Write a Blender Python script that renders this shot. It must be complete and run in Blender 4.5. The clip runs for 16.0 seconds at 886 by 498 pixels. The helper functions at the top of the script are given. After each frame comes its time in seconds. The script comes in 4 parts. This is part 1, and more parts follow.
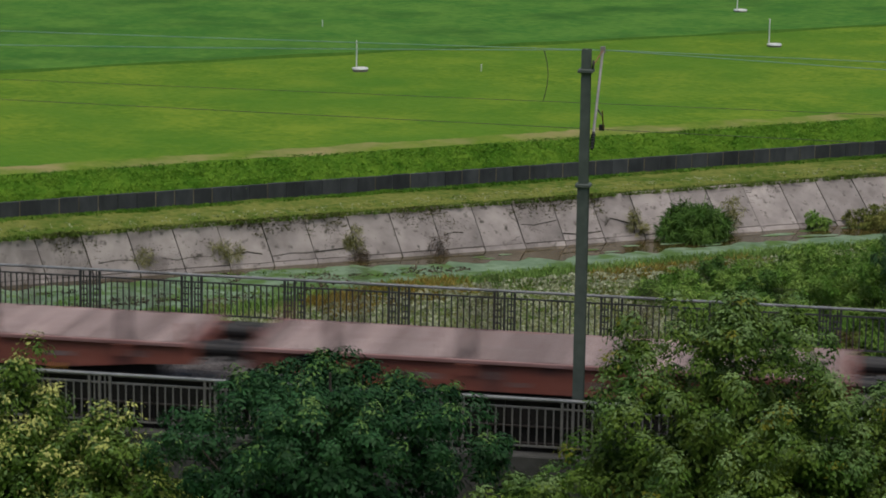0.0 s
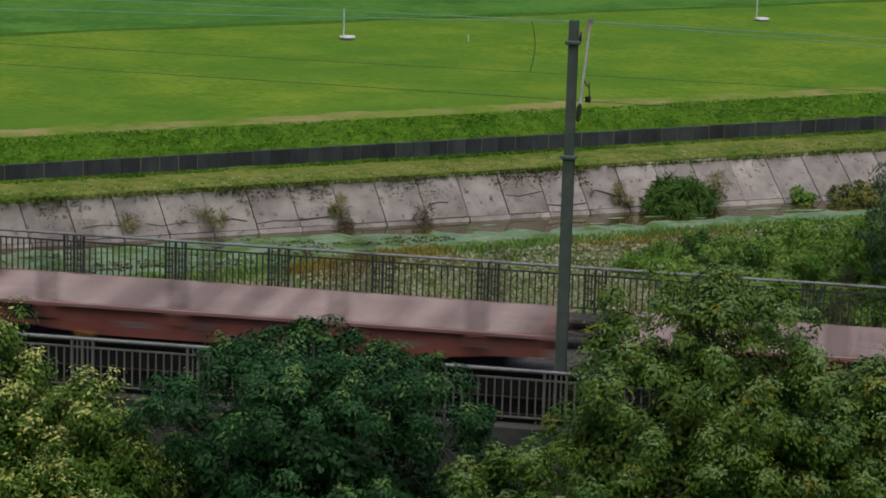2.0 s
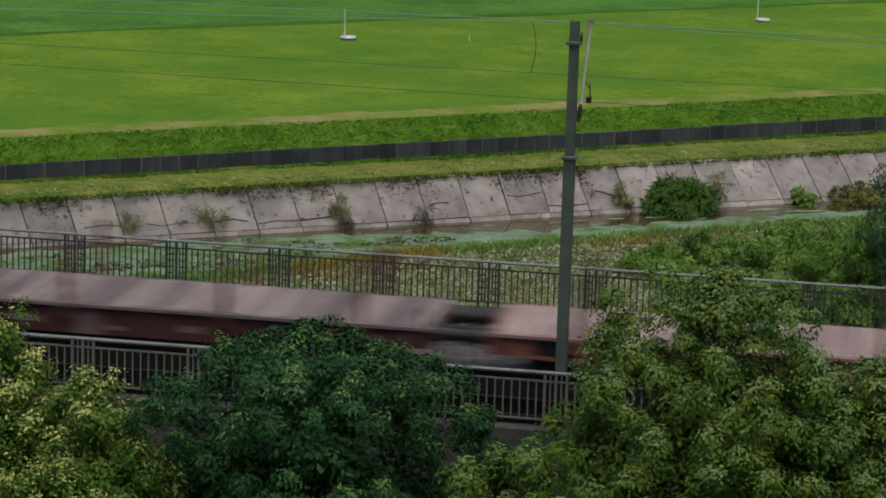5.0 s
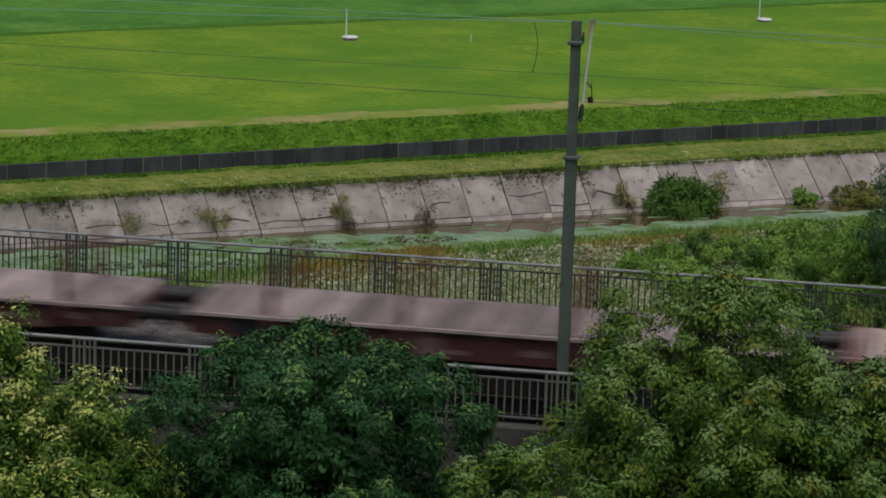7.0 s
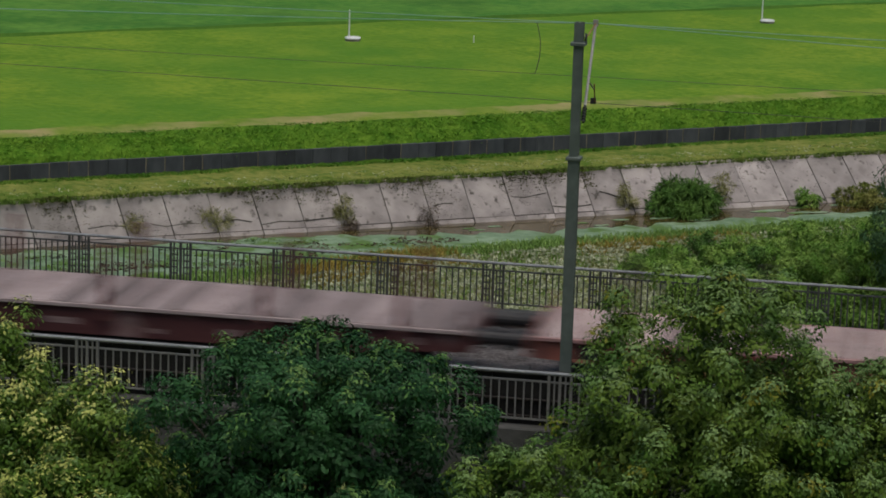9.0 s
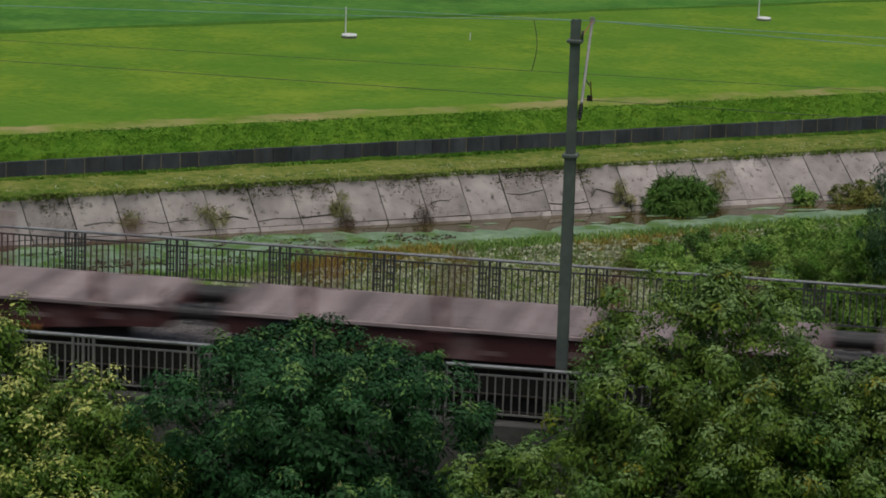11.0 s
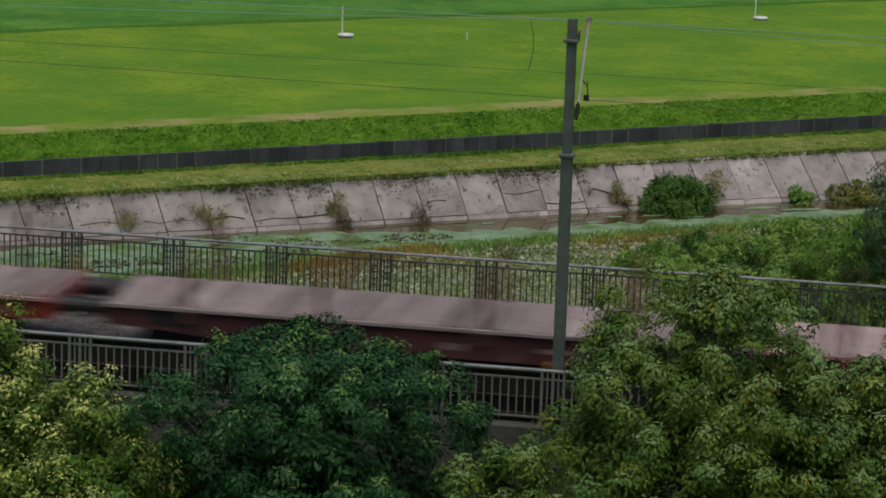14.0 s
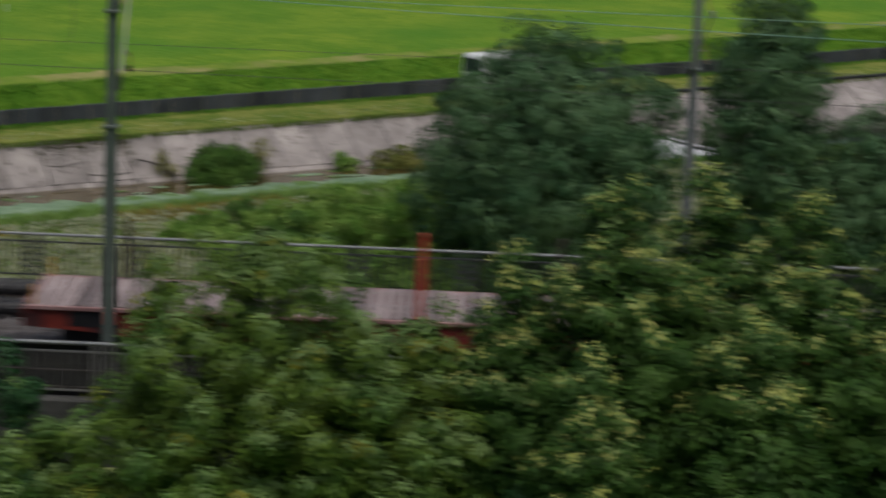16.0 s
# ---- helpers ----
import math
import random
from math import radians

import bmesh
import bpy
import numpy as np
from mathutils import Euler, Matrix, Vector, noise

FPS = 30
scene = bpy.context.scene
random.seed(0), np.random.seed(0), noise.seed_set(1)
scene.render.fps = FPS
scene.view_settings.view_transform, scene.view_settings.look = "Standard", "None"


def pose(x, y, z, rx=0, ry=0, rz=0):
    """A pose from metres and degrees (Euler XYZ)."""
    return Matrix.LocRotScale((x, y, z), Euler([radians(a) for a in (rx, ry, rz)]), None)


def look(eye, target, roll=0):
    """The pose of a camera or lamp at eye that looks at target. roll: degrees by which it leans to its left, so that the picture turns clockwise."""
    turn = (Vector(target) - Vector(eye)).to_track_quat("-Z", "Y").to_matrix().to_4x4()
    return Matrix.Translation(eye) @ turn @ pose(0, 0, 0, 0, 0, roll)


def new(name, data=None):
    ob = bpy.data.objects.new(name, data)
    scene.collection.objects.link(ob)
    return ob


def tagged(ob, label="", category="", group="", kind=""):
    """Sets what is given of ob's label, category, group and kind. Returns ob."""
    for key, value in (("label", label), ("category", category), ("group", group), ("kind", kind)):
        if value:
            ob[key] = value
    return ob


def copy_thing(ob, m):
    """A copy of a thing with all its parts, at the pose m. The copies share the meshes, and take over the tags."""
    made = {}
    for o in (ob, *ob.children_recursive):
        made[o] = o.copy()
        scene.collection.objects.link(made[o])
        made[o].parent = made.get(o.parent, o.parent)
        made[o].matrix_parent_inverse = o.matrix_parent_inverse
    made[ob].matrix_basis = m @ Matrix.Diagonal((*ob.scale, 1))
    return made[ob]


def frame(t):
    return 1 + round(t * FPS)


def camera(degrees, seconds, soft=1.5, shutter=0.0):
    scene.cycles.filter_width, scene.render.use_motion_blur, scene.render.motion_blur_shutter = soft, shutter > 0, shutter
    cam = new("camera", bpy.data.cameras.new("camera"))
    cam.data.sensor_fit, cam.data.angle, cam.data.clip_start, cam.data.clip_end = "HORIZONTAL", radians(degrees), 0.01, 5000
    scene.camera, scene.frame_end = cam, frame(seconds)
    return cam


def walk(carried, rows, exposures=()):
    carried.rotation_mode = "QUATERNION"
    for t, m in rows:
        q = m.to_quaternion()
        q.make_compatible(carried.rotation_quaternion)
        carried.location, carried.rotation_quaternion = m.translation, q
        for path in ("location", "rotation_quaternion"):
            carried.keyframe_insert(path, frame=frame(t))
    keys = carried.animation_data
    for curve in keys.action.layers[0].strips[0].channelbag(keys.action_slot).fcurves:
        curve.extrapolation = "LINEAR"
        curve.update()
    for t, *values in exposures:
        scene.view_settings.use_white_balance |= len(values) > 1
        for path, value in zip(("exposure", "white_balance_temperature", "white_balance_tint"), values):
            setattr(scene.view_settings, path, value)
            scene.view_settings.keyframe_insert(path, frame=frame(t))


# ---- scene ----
# ---------------------------------------------------------------- camera
EYE = (0.0, 0.0, 14.8)
cam = camera(2 * math.degrees(math.atan(784 / 5000)), 16.0, 1.75, 0.85)
# seconds, tilt, lean, heading
TURNS = [
    (0, -11.265, -0.832, 10.393),
    (0.5, -11.447, -1.531, 10.422),
    (1, -11.668, -1.555, 10.391),
    (1.5, -11.852, -1.692, 10.295),
    (2, -11.874, -1.659, 10.241),
    (2.5, -11.871, -1.710, 10.244),
    (3, -11.870, -1.725, 10.247),
    (3.5, -11.867, -1.703, 10.242),
    (4, -11.853, -1.711, 10.244),
    (6.5, -11.890, -1.736, 10.304),
    (7, -11.871, -1.720, 10.300),
    (7.5, -11.839, -1.758, 10.327),
    (8, -11.838, -1.710, 10.352),
    (8.5, -11.838, -1.721, 10.371),
    (9, -11.854, -1.779, 10.367),
    (11.5, -11.914, -1.825, 10.292),
    (12, -11.907, -1.714, 10.317),
    (12.5, -11.904, -1.829, 10.339),
    (13, -11.893, -1.776, 10.313),
    (13.5, -11.905, -1.726, 10.248),
    (14, -11.912, -1.826, 10.233),
    (14.5, -11.920, -1.744, 10.144),
    (14.6, -11.897, -1.746, 10.129),
    (14.7, -11.917, -1.758, 10.027),
    (14.8, -11.932, -1.989, 8.103),
    (14.9, -11.910, -2.102, 7.157),
    (15, -11.953, -2.145, 6.791),
    (15.1, -11.975, -2.147, 6.747),
    (15.2, -11.995, -2.150, 6.678),
    (15.3, -12.010, -2.159, 6.435),
    (15.4, -12.018, -2.187, 5.662),
    (15.5, -12.067, -2.216, 4.888),
    (15.6, -12.052, -2.232, 3.804),
    (15.7, -12.083, -2.246, 2.848),
    (15.8, -12.127, -2.260, 1.894),
    (15.9, -12.164, -2.265, 1.539),
    (16, -12.206, -2.274, 0.960),
]
walk(cam, [(t, pose(*EYE, 90 + p, r, y)) for t, p, r, y in TURNS])

# ---------------------------------------------------------------- light
world = bpy.data.worlds.new("overcast_sky")
scene.world = world
world.use_nodes = True
wn = world.node_tree.nodes
sky = wn.new("ShaderNodeTexSky")
sky.sky_type = "NISHITA"
sky.sun_disc = False
sky.sun_elevation, sky.sun_rotation = radians(72), radians(150)
sky.air_density, sky.dust_density, sky.ozone_density = 1.0, 4.0, 1.0
wn["Background"].inputs["Strength"].default_value = 0.08
world.node_tree.links.new(sky.outputs[0], wn["Background"].inputs["Color"])
sun = new("sun", bpy.data.lights.new("sun", "SUN"))
sun.data.energy, sun.data.angle, sun.data.color = 1.5, radians(50), (1.0, 0.96, 0.9)
sun.matrix_world = look((0, 0, 0), (-0.16, 0.24, -0.95))
scene.view_settings.exposure = 0.0


# ---------------------------------------------------------------- materials
def surface(name, a, b, fine=8.0, broad=0.6, rough=0.8, bump=0.3, metal=0.0, vary=0.0, stain=None, stain_at=0.62, stain_scale=1.0,
            stretch=(1, 1, 1), island=0.0, spec=0.5, soft=0.05, band=0.28, relief=0.05):
    """Two colours mixed by a fine and a broad noise, an optional third as stains, a bump, and a change of value from piece to piece."""
    m = bpy.data.materials.new(name)
    m.use_nodes = True
    nt = m.node_tree
    n, l = nt.nodes, nt.links
    bsdf = n["Principled BSDF"]
    co = n.new("ShaderNodeTexCoord")
    mp = n.new("ShaderNodeMapping")
    mp.inputs["Scale"].default_value = stretch
    l.new(co.outputs["Object"], mp.inputs["Vector"])

    def noise_of(scale, detail, offset=0.0):
        t = n.new("ShaderNodeTexNoise")
        t.inputs["Scale"].default_value, t.inputs["Detail"].default_value = scale, detail
        if vary:
            add = n.new("ShaderNodeVectorMath")
            add.operation = "ADD"
            inf = n.new("ShaderNodeObjectInfo")
            mul = n.new("ShaderNodeMath")
            mul.operation = "MULTIPLY"
            mul.inputs[1].default_value = 37.0
            l.new(inf.outputs["Random"], mul.inputs[0])
            l.new(mp.outputs[0], add.inputs[0])
            l.new(mul.outputs[0], add.inputs[1])
            l.new(add.outputs[0], t.inputs["Vector"])
        else:
            l.new(mp.outputs[0], t.inputs["Vector"])
        return t

    f, g = noise_of(fine, 6), noise_of(broad, 4)
    add = n.new("ShaderNodeMath")
    add.operation = "ADD"
    l.new(f.outputs["Fac"], add.inputs[0])
    l.new(g.outputs["Fac"], add.inputs[1])
    ramp = n.new("ShaderNodeMapRange")
    ramp.inputs["From Min"].default_value, ramp.inputs["From Max"].default_value = 1 - band, 1 + band
    l.new(add.outputs[0], ramp.inputs["Value"])
    mix = n.new("ShaderNodeMix")
    mix.data_type = "RGBA"
    mix.inputs["A"].default_value, mix.inputs["B"].default_value = (*a, 1), (*b, 1)
    l.new(ramp.outputs[0], mix.inputs["Factor"])
    out = mix.outputs["Result"]
    if stain:
        s = noise_of(stain_scale, 5)
        sr = n.new("ShaderNodeMapRange")
        sr.inputs["From Min"].default_value, sr.inputs["From Max"].default_value = stain_at - soft, stain_at + soft
        l.new(s.outputs["Fac"], sr.inputs["Value"])
        m2 = n.new("ShaderNodeMix")
        m2.data_type = "RGBA"
        m2.inputs["B"].default_value = (*stain, 1)
        l.new(sr.outputs[0], m2.inputs["Factor"])
        l.new(out, m2.inputs["A"])
        out = m2.outputs["Result"]
    if vary or island:
        src = n.new("ShaderNodeNewGeometry").outputs["Random Per Island"] if island else n.new("ShaderNodeObjectInfo").outputs["Random"]
        amount = island or vary
        mr = n.new("ShaderNodeMapRange")
        mr.inputs["To Min"].default_value, mr.inputs["To Max"].default_value = 1 - amount, 1 + amount
        l.new(src, mr.inputs["Value"])
        hv = n.new("ShaderNodeHueSaturation")
        l.new(out, hv.inputs["Color"])
        l.new(mr.outputs[0], hv.inputs["Value"])
        out = hv.outputs["Color"]
    l.new(out, bsdf.inputs["Base Color"])
    bsdf.inputs["Roughness"].default_value = rough
    bsdf.inputs["Metallic"].default_value = metal
    bsdf.inputs["Specular IOR Level"].default_value = spec
    if bump:
        bp = n.new("ShaderNodeBump")
        bp.inputs["Strength"].default_value, bp.inputs["Distance"].default_value = bump, relief
        l.new(f.outputs["Fac"], bp.inputs["Height"])
        l.new(bp.outputs[0], bsdf.inputs["Normal"])
    return m


M_MEADOW = surface("meadow_grass", (0.09, 0.198, 0.015), (0.188, 0.285, 0.027), 2.4, 0.35, 0.95, 1.0, stain=(0.08, 0.20, 0.018), stain_at=0.56, stain_scale=0.16, spec=0.1, soft=0.16, band=0.2, relief=0.14)
M_FAR_MEADOW = surface("lush_grass", (0.05, 0.168, 0.024), (0.11, 0.242, 0.037), 1.8, 0.25, 0.95, 1.0, stain=(0.035, 0.115, 0.018), stain_at=0.62, stain_scale=0.2, spec=0.1, soft=0.12, band=0.22, relief=0.1)
M_STRAW = surface("dry_grass", (0.10, 0.19, 0.018), (0.20, 0.265, 0.04), 3.0, 0.4, 0.95, 0.8, stain=(0.33, 0.28, 0.125), stain_at=0.57, stain_scale=0.32, spec=0.1, soft=0.12)
# darker than the meadow: the furrow's shade is put into its colour
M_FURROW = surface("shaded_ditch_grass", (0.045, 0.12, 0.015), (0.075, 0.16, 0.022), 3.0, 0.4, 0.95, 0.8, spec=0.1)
M_BANK = surface("bank_grass", (0.052, 0.14, 0.01), (0.125, 0.235, 0.022), 2.2, 0.6, 0.95, 1.0, spec=0.1, band=0.24, relief=0.2)
M_BERM = surface("mown_verge", (0.075, 0.135, 0.016), (0.21, 0.225, 0.055), 2.6, 0.45, 0.95, 1.0, band=0.2, relief=0.12, spec=0.1)
M_SOIL = surface("river_bank_soil", (0.10, 0.14, 0.04), (0.20, 0.22, 0.08), 3.0, 0.3, 0.95, 0.7, spec=0.1)
M_CONCRETE = surface("weathered_concrete", (0.19, 0.168, 0.157), (0.40, 0.356, 0.332), 1.3, 0.5, 0.9, 0.3, vary=0.16, stain=(0.075, 0.068, 0.056), stain_at=0.66, stain_scale=3.4, band=0.28, soft=0.07)
M_WALL = surface("dark_concrete_wall", (0.026, 0.031, 0.037), (0.07, 0.076, 0.083), 2.5, 0.8, 0.85, 0.3, vary=0.3, stretch=(1, 1, 0.4))
M_WALL_JOINT = surface("pale_wall_joint", (0.12, 0.11, 0.08), (0.24, 0.20, 0.13), 6.0, 1.5, 0.9, 0.3, vary=0.3)
M_DECK_CONCRETE = surface("bridge_concrete", (0.05, 0.05, 0.046), (0.095, 0.094, 0.088), 5.0, 0.8, 0.9, 0.4, stain=(0.05, 0.05, 0.045), stain_at=0.6, stain_scale=0.8)
M_BALLAST = surface("ballast", (0.025, 0.021, 0.02), (0.15, 0.135, 0.13), 14.0, 2.0, 0.95, 1.0)
M_RAIL = surface("rail_steel", (0.09, 0.07, 0.06), (0.18, 0.15, 0.13), 8.0, 1.0, 0.5, 0.2, metal=0.7)
M_RAILING = surface("painted_railing", (0.042, 0.045, 0.042), (0.082, 0.083, 0.077), 9.0, 1.5, 0.6, 0.2)
# the railing paint again, paler to hold the light on the near bars
M_RAILING_LIT = surface("lit_railing", (0.13, 0.128, 0.12), (0.21, 0.205, 0.19), 9.0, 1.5, 0.6, 0.2)
M_HANDRAIL = surface("handrail_metal", (0.22, 0.228, 0.23), (0.34, 0.35, 0.35), 9.0, 1.5, 0.5, 0.2, metal=0.3)
M_MAST = surface("green_mast_paint", (0.078, 0.10, 0.086), (0.125, 0.15, 0.13), 6.0, 1.0, 0.6, 0.2)
M_MAST_GREY = surface("galvanised_mast", (0.13, 0.145, 0.14), (0.2, 0.215, 0.21), 6.0, 1.0, 0.6, 0.2)
M_ROD = surface("galvanised_rod", (0.26, 0.25, 0.23), (0.38, 0.36, 0.33), 12.0, 2.0, 0.5, 0.1, metal=0.3)
M_COPPER = surface("copper_patina_wire", (0.16, 0.30, 0.24), (0.22, 0.38, 0.30), 12.0, 2.0, 0.6, 0.0)
M_WIRE = surface("dark_wire", (0.045, 0.052, 0.04), (0.08, 0.085, 0.07), 12.0, 2.0, 0.5, 0.0)
# even near-black, shared by the walkway, girder plate and stiffeners
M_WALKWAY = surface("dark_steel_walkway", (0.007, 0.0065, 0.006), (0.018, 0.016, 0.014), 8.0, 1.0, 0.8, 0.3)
M_TROUGH = surface("dark_cable_trough", (0.03, 0.025, 0.022), (0.06, 0.05, 0.044), 8.0, 1.0, 0.85, 0.3)
M_BLACK = surface("greasy_black_steel", (0.010, 0.010, 0.011), (0.03, 0.028, 0.028), 10.0, 2.0, 0.55, 0.2)
M_RUST_ROD = surface("rusty_fitting", (0.18, 0.08, 0.03), (0.32, 0.17, 0.07), 12.0, 2.0, 0.8, 0.2)
M_PLANK = surface("worn_deck_plank", (0.16, 0.121, 0.116), (0.34, 0.277, 0.268), 9.0, 1.2, 0.85, 0.4, vary=0.5, stretch=(3, 0.5, 3))
M_PLANK_PALE = surface("pinkish_deck_plank", (0.24, 0.168, 0.155), (0.43, 0.338, 0.315), 9.0, 1.2, 0.85, 0.4, vary=0.42, stretch=(3, 0.5, 3))
M_RED = surface("faded_red_paint", (0.18, 0.019, 0.012), (0.27, 0.04, 0.024), 6.0, 0.8, 0.6, 0.2, stain=(0.07, 0.022, 0.02), stain_at=0.56, stain_scale=1.4)
M_ORANGE = surface("orange_red_paint", (0.23, 0.06, 0.042), (0.36, 0.13, 0.09), 6.0, 0.8, 0.65, 0.2, stain=(0.14, 0.06, 0.05), stain_at=0.6, stain_scale=1.4)
M_BROWN = surface("brown_red_paint", (0.05, 0.015, 0.015), (0.10, 0.03, 0.028), 6.0, 0.8, 0.7, 0.2, stain=(0.22, 0.14, 0.13), stain_at=0.66, stain_scale=1.2)
M_PINK = surface("scuffed_pale_red", (0.26, 0.12, 0.11), (0.42, 0.25, 0.235), 7.0, 1.2, 0.7, 0.3)
M_RED_BRIGHT = surface("bright_red_stake", (0.38, 0.04, 0.025), (0.5, 0.07, 0.04), 6.0, 0.8, 0.6, 0.2)
M_LETTERING = surface("worn_pale_lettering", (0.13, 0.075, 0.07), (0.30, 0.22, 0.205), 9.0, 2.0, 0.8, 0.1)
M_STAKE_RED = surface("red_brown_stake", (0.10, 0.022, 0.02), (0.17, 0.045, 0.04), 9.0, 1.5, 0.8, 0.2)
M_STAKE = surface("rusty_stake", (0.03, 0.02, 0.02), (0.07, 0.045, 0.04), 9.0, 1.5, 0.8, 0.2)
M_YELLOW = surface("yellow_paint", (0.5, 0.22, 0.02), (0.6, 0.32, 0.05), 9.0, 1.5, 0.6, 0.2)
M_WHITE = surface("white_paint", (0.62, 0.63, 0.62), (0.8, 0.8, 0.79), 9.0, 1.5, 0.6, 0.1)
M_GLASS = surface("dark_window", (0.03, 0.045, 0.05), (0.06, 0.08, 0.085), 3.0, 1.0, 0.1, 0.0)
M_BARK = surface("bark", (0.035, 0.028, 0.02), (0.09, 0.075, 0.06), 10.0, 1.5, 0.95, 0.8, stretch=(3, 3, 0.6))
M_ALGAE = surface("floating_algae", (0.10, 0.18, 0.09), (0.235, 0.325, 0.21), 2.5, 0.5, 0.8, 0.3, stain=(0.085, 0.16, 0.035), stain_at=0.54, stain_scale=0.9, spec=0.3)
M_FLOWER = surface("white_blossom", (0.36, 0.39, 0.24), (0.52, 0.54, 0.38), 9.0, 1.5, 0.9, 0.0, spec=0.1)


def leaf_material(name, a, b, var=0.22):
    m = surface(name, a, b, 1.6, 0.45, 0.5, 0.0, island=var, spec=0.12, band=0.19)
    return m


M_LEAF_DARK = leaf_material("dark_leaves", (0.011, 0.046, 0.012), (0.034, 0.10, 0.032))
M_LEAF_MID = leaf_material("olive_leaves", (0.04, 0.10, 0.014), (0.11, 0.172, 0.024))
M_LEAF_LIGHT = leaf_material("pale_leaves", (0.048, 0.108, 0.012), (0.105, 0.175, 0.025))
M_LEAF_BLOSSOM = leaf_material("lime_blossom_leaves", (0.26, 0.32, 0.06), (0.47, 0.48, 0.15))
M_LEAF_LIME = leaf_material("lime_leaves", (0.025, 0.073, 0.014), (0.062, 0.125, 0.024))
M_LEAF_YELLOW = leaf_material("yellowing_leaves", (0.12, 0.145, 0.014), (0.20, 0.195, 0.022))
M_LEAF_OLIVE = leaf_material("fresh_olive_tips", (0.09, 0.172, 0.045), (0.17, 0.255, 0.085))
M_LEAF_TIP = leaf_material("fresh_leaf_tips", (0.06, 0.138, 0.03), (0.125, 0.215, 0.055))
M_LEAF_WILLOW = leaf_material("grey_green_leaves", (0.045, 0.11, 0.045), (0.11, 0.195, 0.085))
M_LEAF_BUSH = leaf_material("bush_leaves", (0.095, 0.21, 0.028), (0.25, 0.375, 0.08))
M_LEAF_WATER_BUSH = leaf_material("water_bush_leaves", (0.05, 0.125, 0.02), (0.10, 0.19, 0.035))
M_LEAF_YELLOW_BUSH = leaf_material("yellow_green_leaves", (0.11, 0.14, 0.025), (0.20, 0.20, 0.05))
M_STEM_BROWN = leaf_material("brown_dry_leaves", (0.06, 0.045, 0.03), (0.12, 0.09, 0.06))
M_REED = leaf_material("reed_blades", (0.12, 0.235, 0.04), (0.23, 0.36, 0.095), 0.25)
M_REED_DRY = leaf_material("dry_blades", (0.18, 0.185, 0.06), (0.31, 0.30, 0.12))
M_BANK_TUFT = leaf_material("bank_tufts", (0.085, 0.225, 0.015), (0.165, 0.32, 0.03), 0.18)
M_BANK_BLADE = leaf_material("bank_blades", (0.06, 0.165, 0.013), (0.115, 0.24, 0.024), 0.15)
M_VERGE_BLADE = leaf_material("verge_blades", (0.08, 0.145, 0.018), (0.135, 0.185, 0.032), 0.2)
M_MOSS = leaf_material("dark_moss", (0.035, 0.032, 0.024), (0.065, 0.058, 0.042))
M_MOSS_GREEN = leaf_material("olive_moss", (0.06, 0.065, 0.018), (0.11, 0.11, 0.035))


def water_material():
    m = surface("murky_water", (0.055, 0.045, 0.014), (0.085, 0.062, 0.02), 0.8, 0.2, 0.08, 0.0)
    nt = m.node_tree
    t = nt.nodes.new("ShaderNodeTexNoise")
    t.inputs["Scale"].default_value = 5.0
    b = nt.nodes.new("ShaderNodeBump")
    b.inputs["Strength"].default_value, b.inputs["Distance"].default_value = 0.12, 0.03
    nt.links.new(t.outputs["Fac"], b.inputs["Height"])
    nt.links.new(b.outputs[0], nt.nodes["Principled BSDF"].inputs["Normal"])
    return m


M_WATER = water_material()


# ---------------------------------------------------------------- mesh helpers
def mesh_of(name, bm, mats):
    me = bpy.data.meshes.new(name)
    bm.to_mesh(me)
    bm.free()
    for m in mats if isinstance(mats, (list, tuple)) else [mats]:
        me.materials.append(m)
    return me


def part(name, bm, material, parent=None, label="", at=None):
    """Links a bmesh, or a mesh, as one object under a thing or a part."""
    me = bm if isinstance(bm, bpy.types.Mesh) else mesh_of(name, bm, material)
    ob = new(name, me)
    ob.parent = parent
    if at is not None:
        ob.matrix_basis = at
    if label:
        ob["label"] = label
    return ob


def thing(name, m, label, category, group="", kind=""):
    ob = new(name)
    ob.matrix_basis = m
    return tagged(ob, label, category, group, kind)


def box(bm, x0, x1, y0, y1, z0, z1, bevel=0.0):
    r = bmesh.ops.create_cube(bm, size=1.0)
    bmesh.ops.scale(bm, vec=(x1 - x0, y1 - y0, z1 - z0), verts=r["verts"])
    bmesh.ops.translate(bm, vec=((x0 + x1) / 2, (y0 + y1) / 2, (z0 + z1) / 2), verts=r["verts"])
    if bevel:
        es = list({e for v in r["verts"] for e in v.link_edges})
        bmesh.ops.bevel(bm, geom=es, offset=bevel, segments=1, affect="EDGES")
    return bm


def rod(bm, a, b, r0, r1=None, sides=8):
    a, b = Vector(a), Vector(b)
    d = b - a
    q = d.to_track_quat("Z", "Y").to_matrix().to_4x4()
    m = Matrix.Translation((a + b) / 2) @ q
    bmesh.ops.create_cone(bm, cap_ends=True, segments=sides, radius1=r0, radius2=r0 if r1 is None else r1, depth=d.length, matrix=m)
    return bm


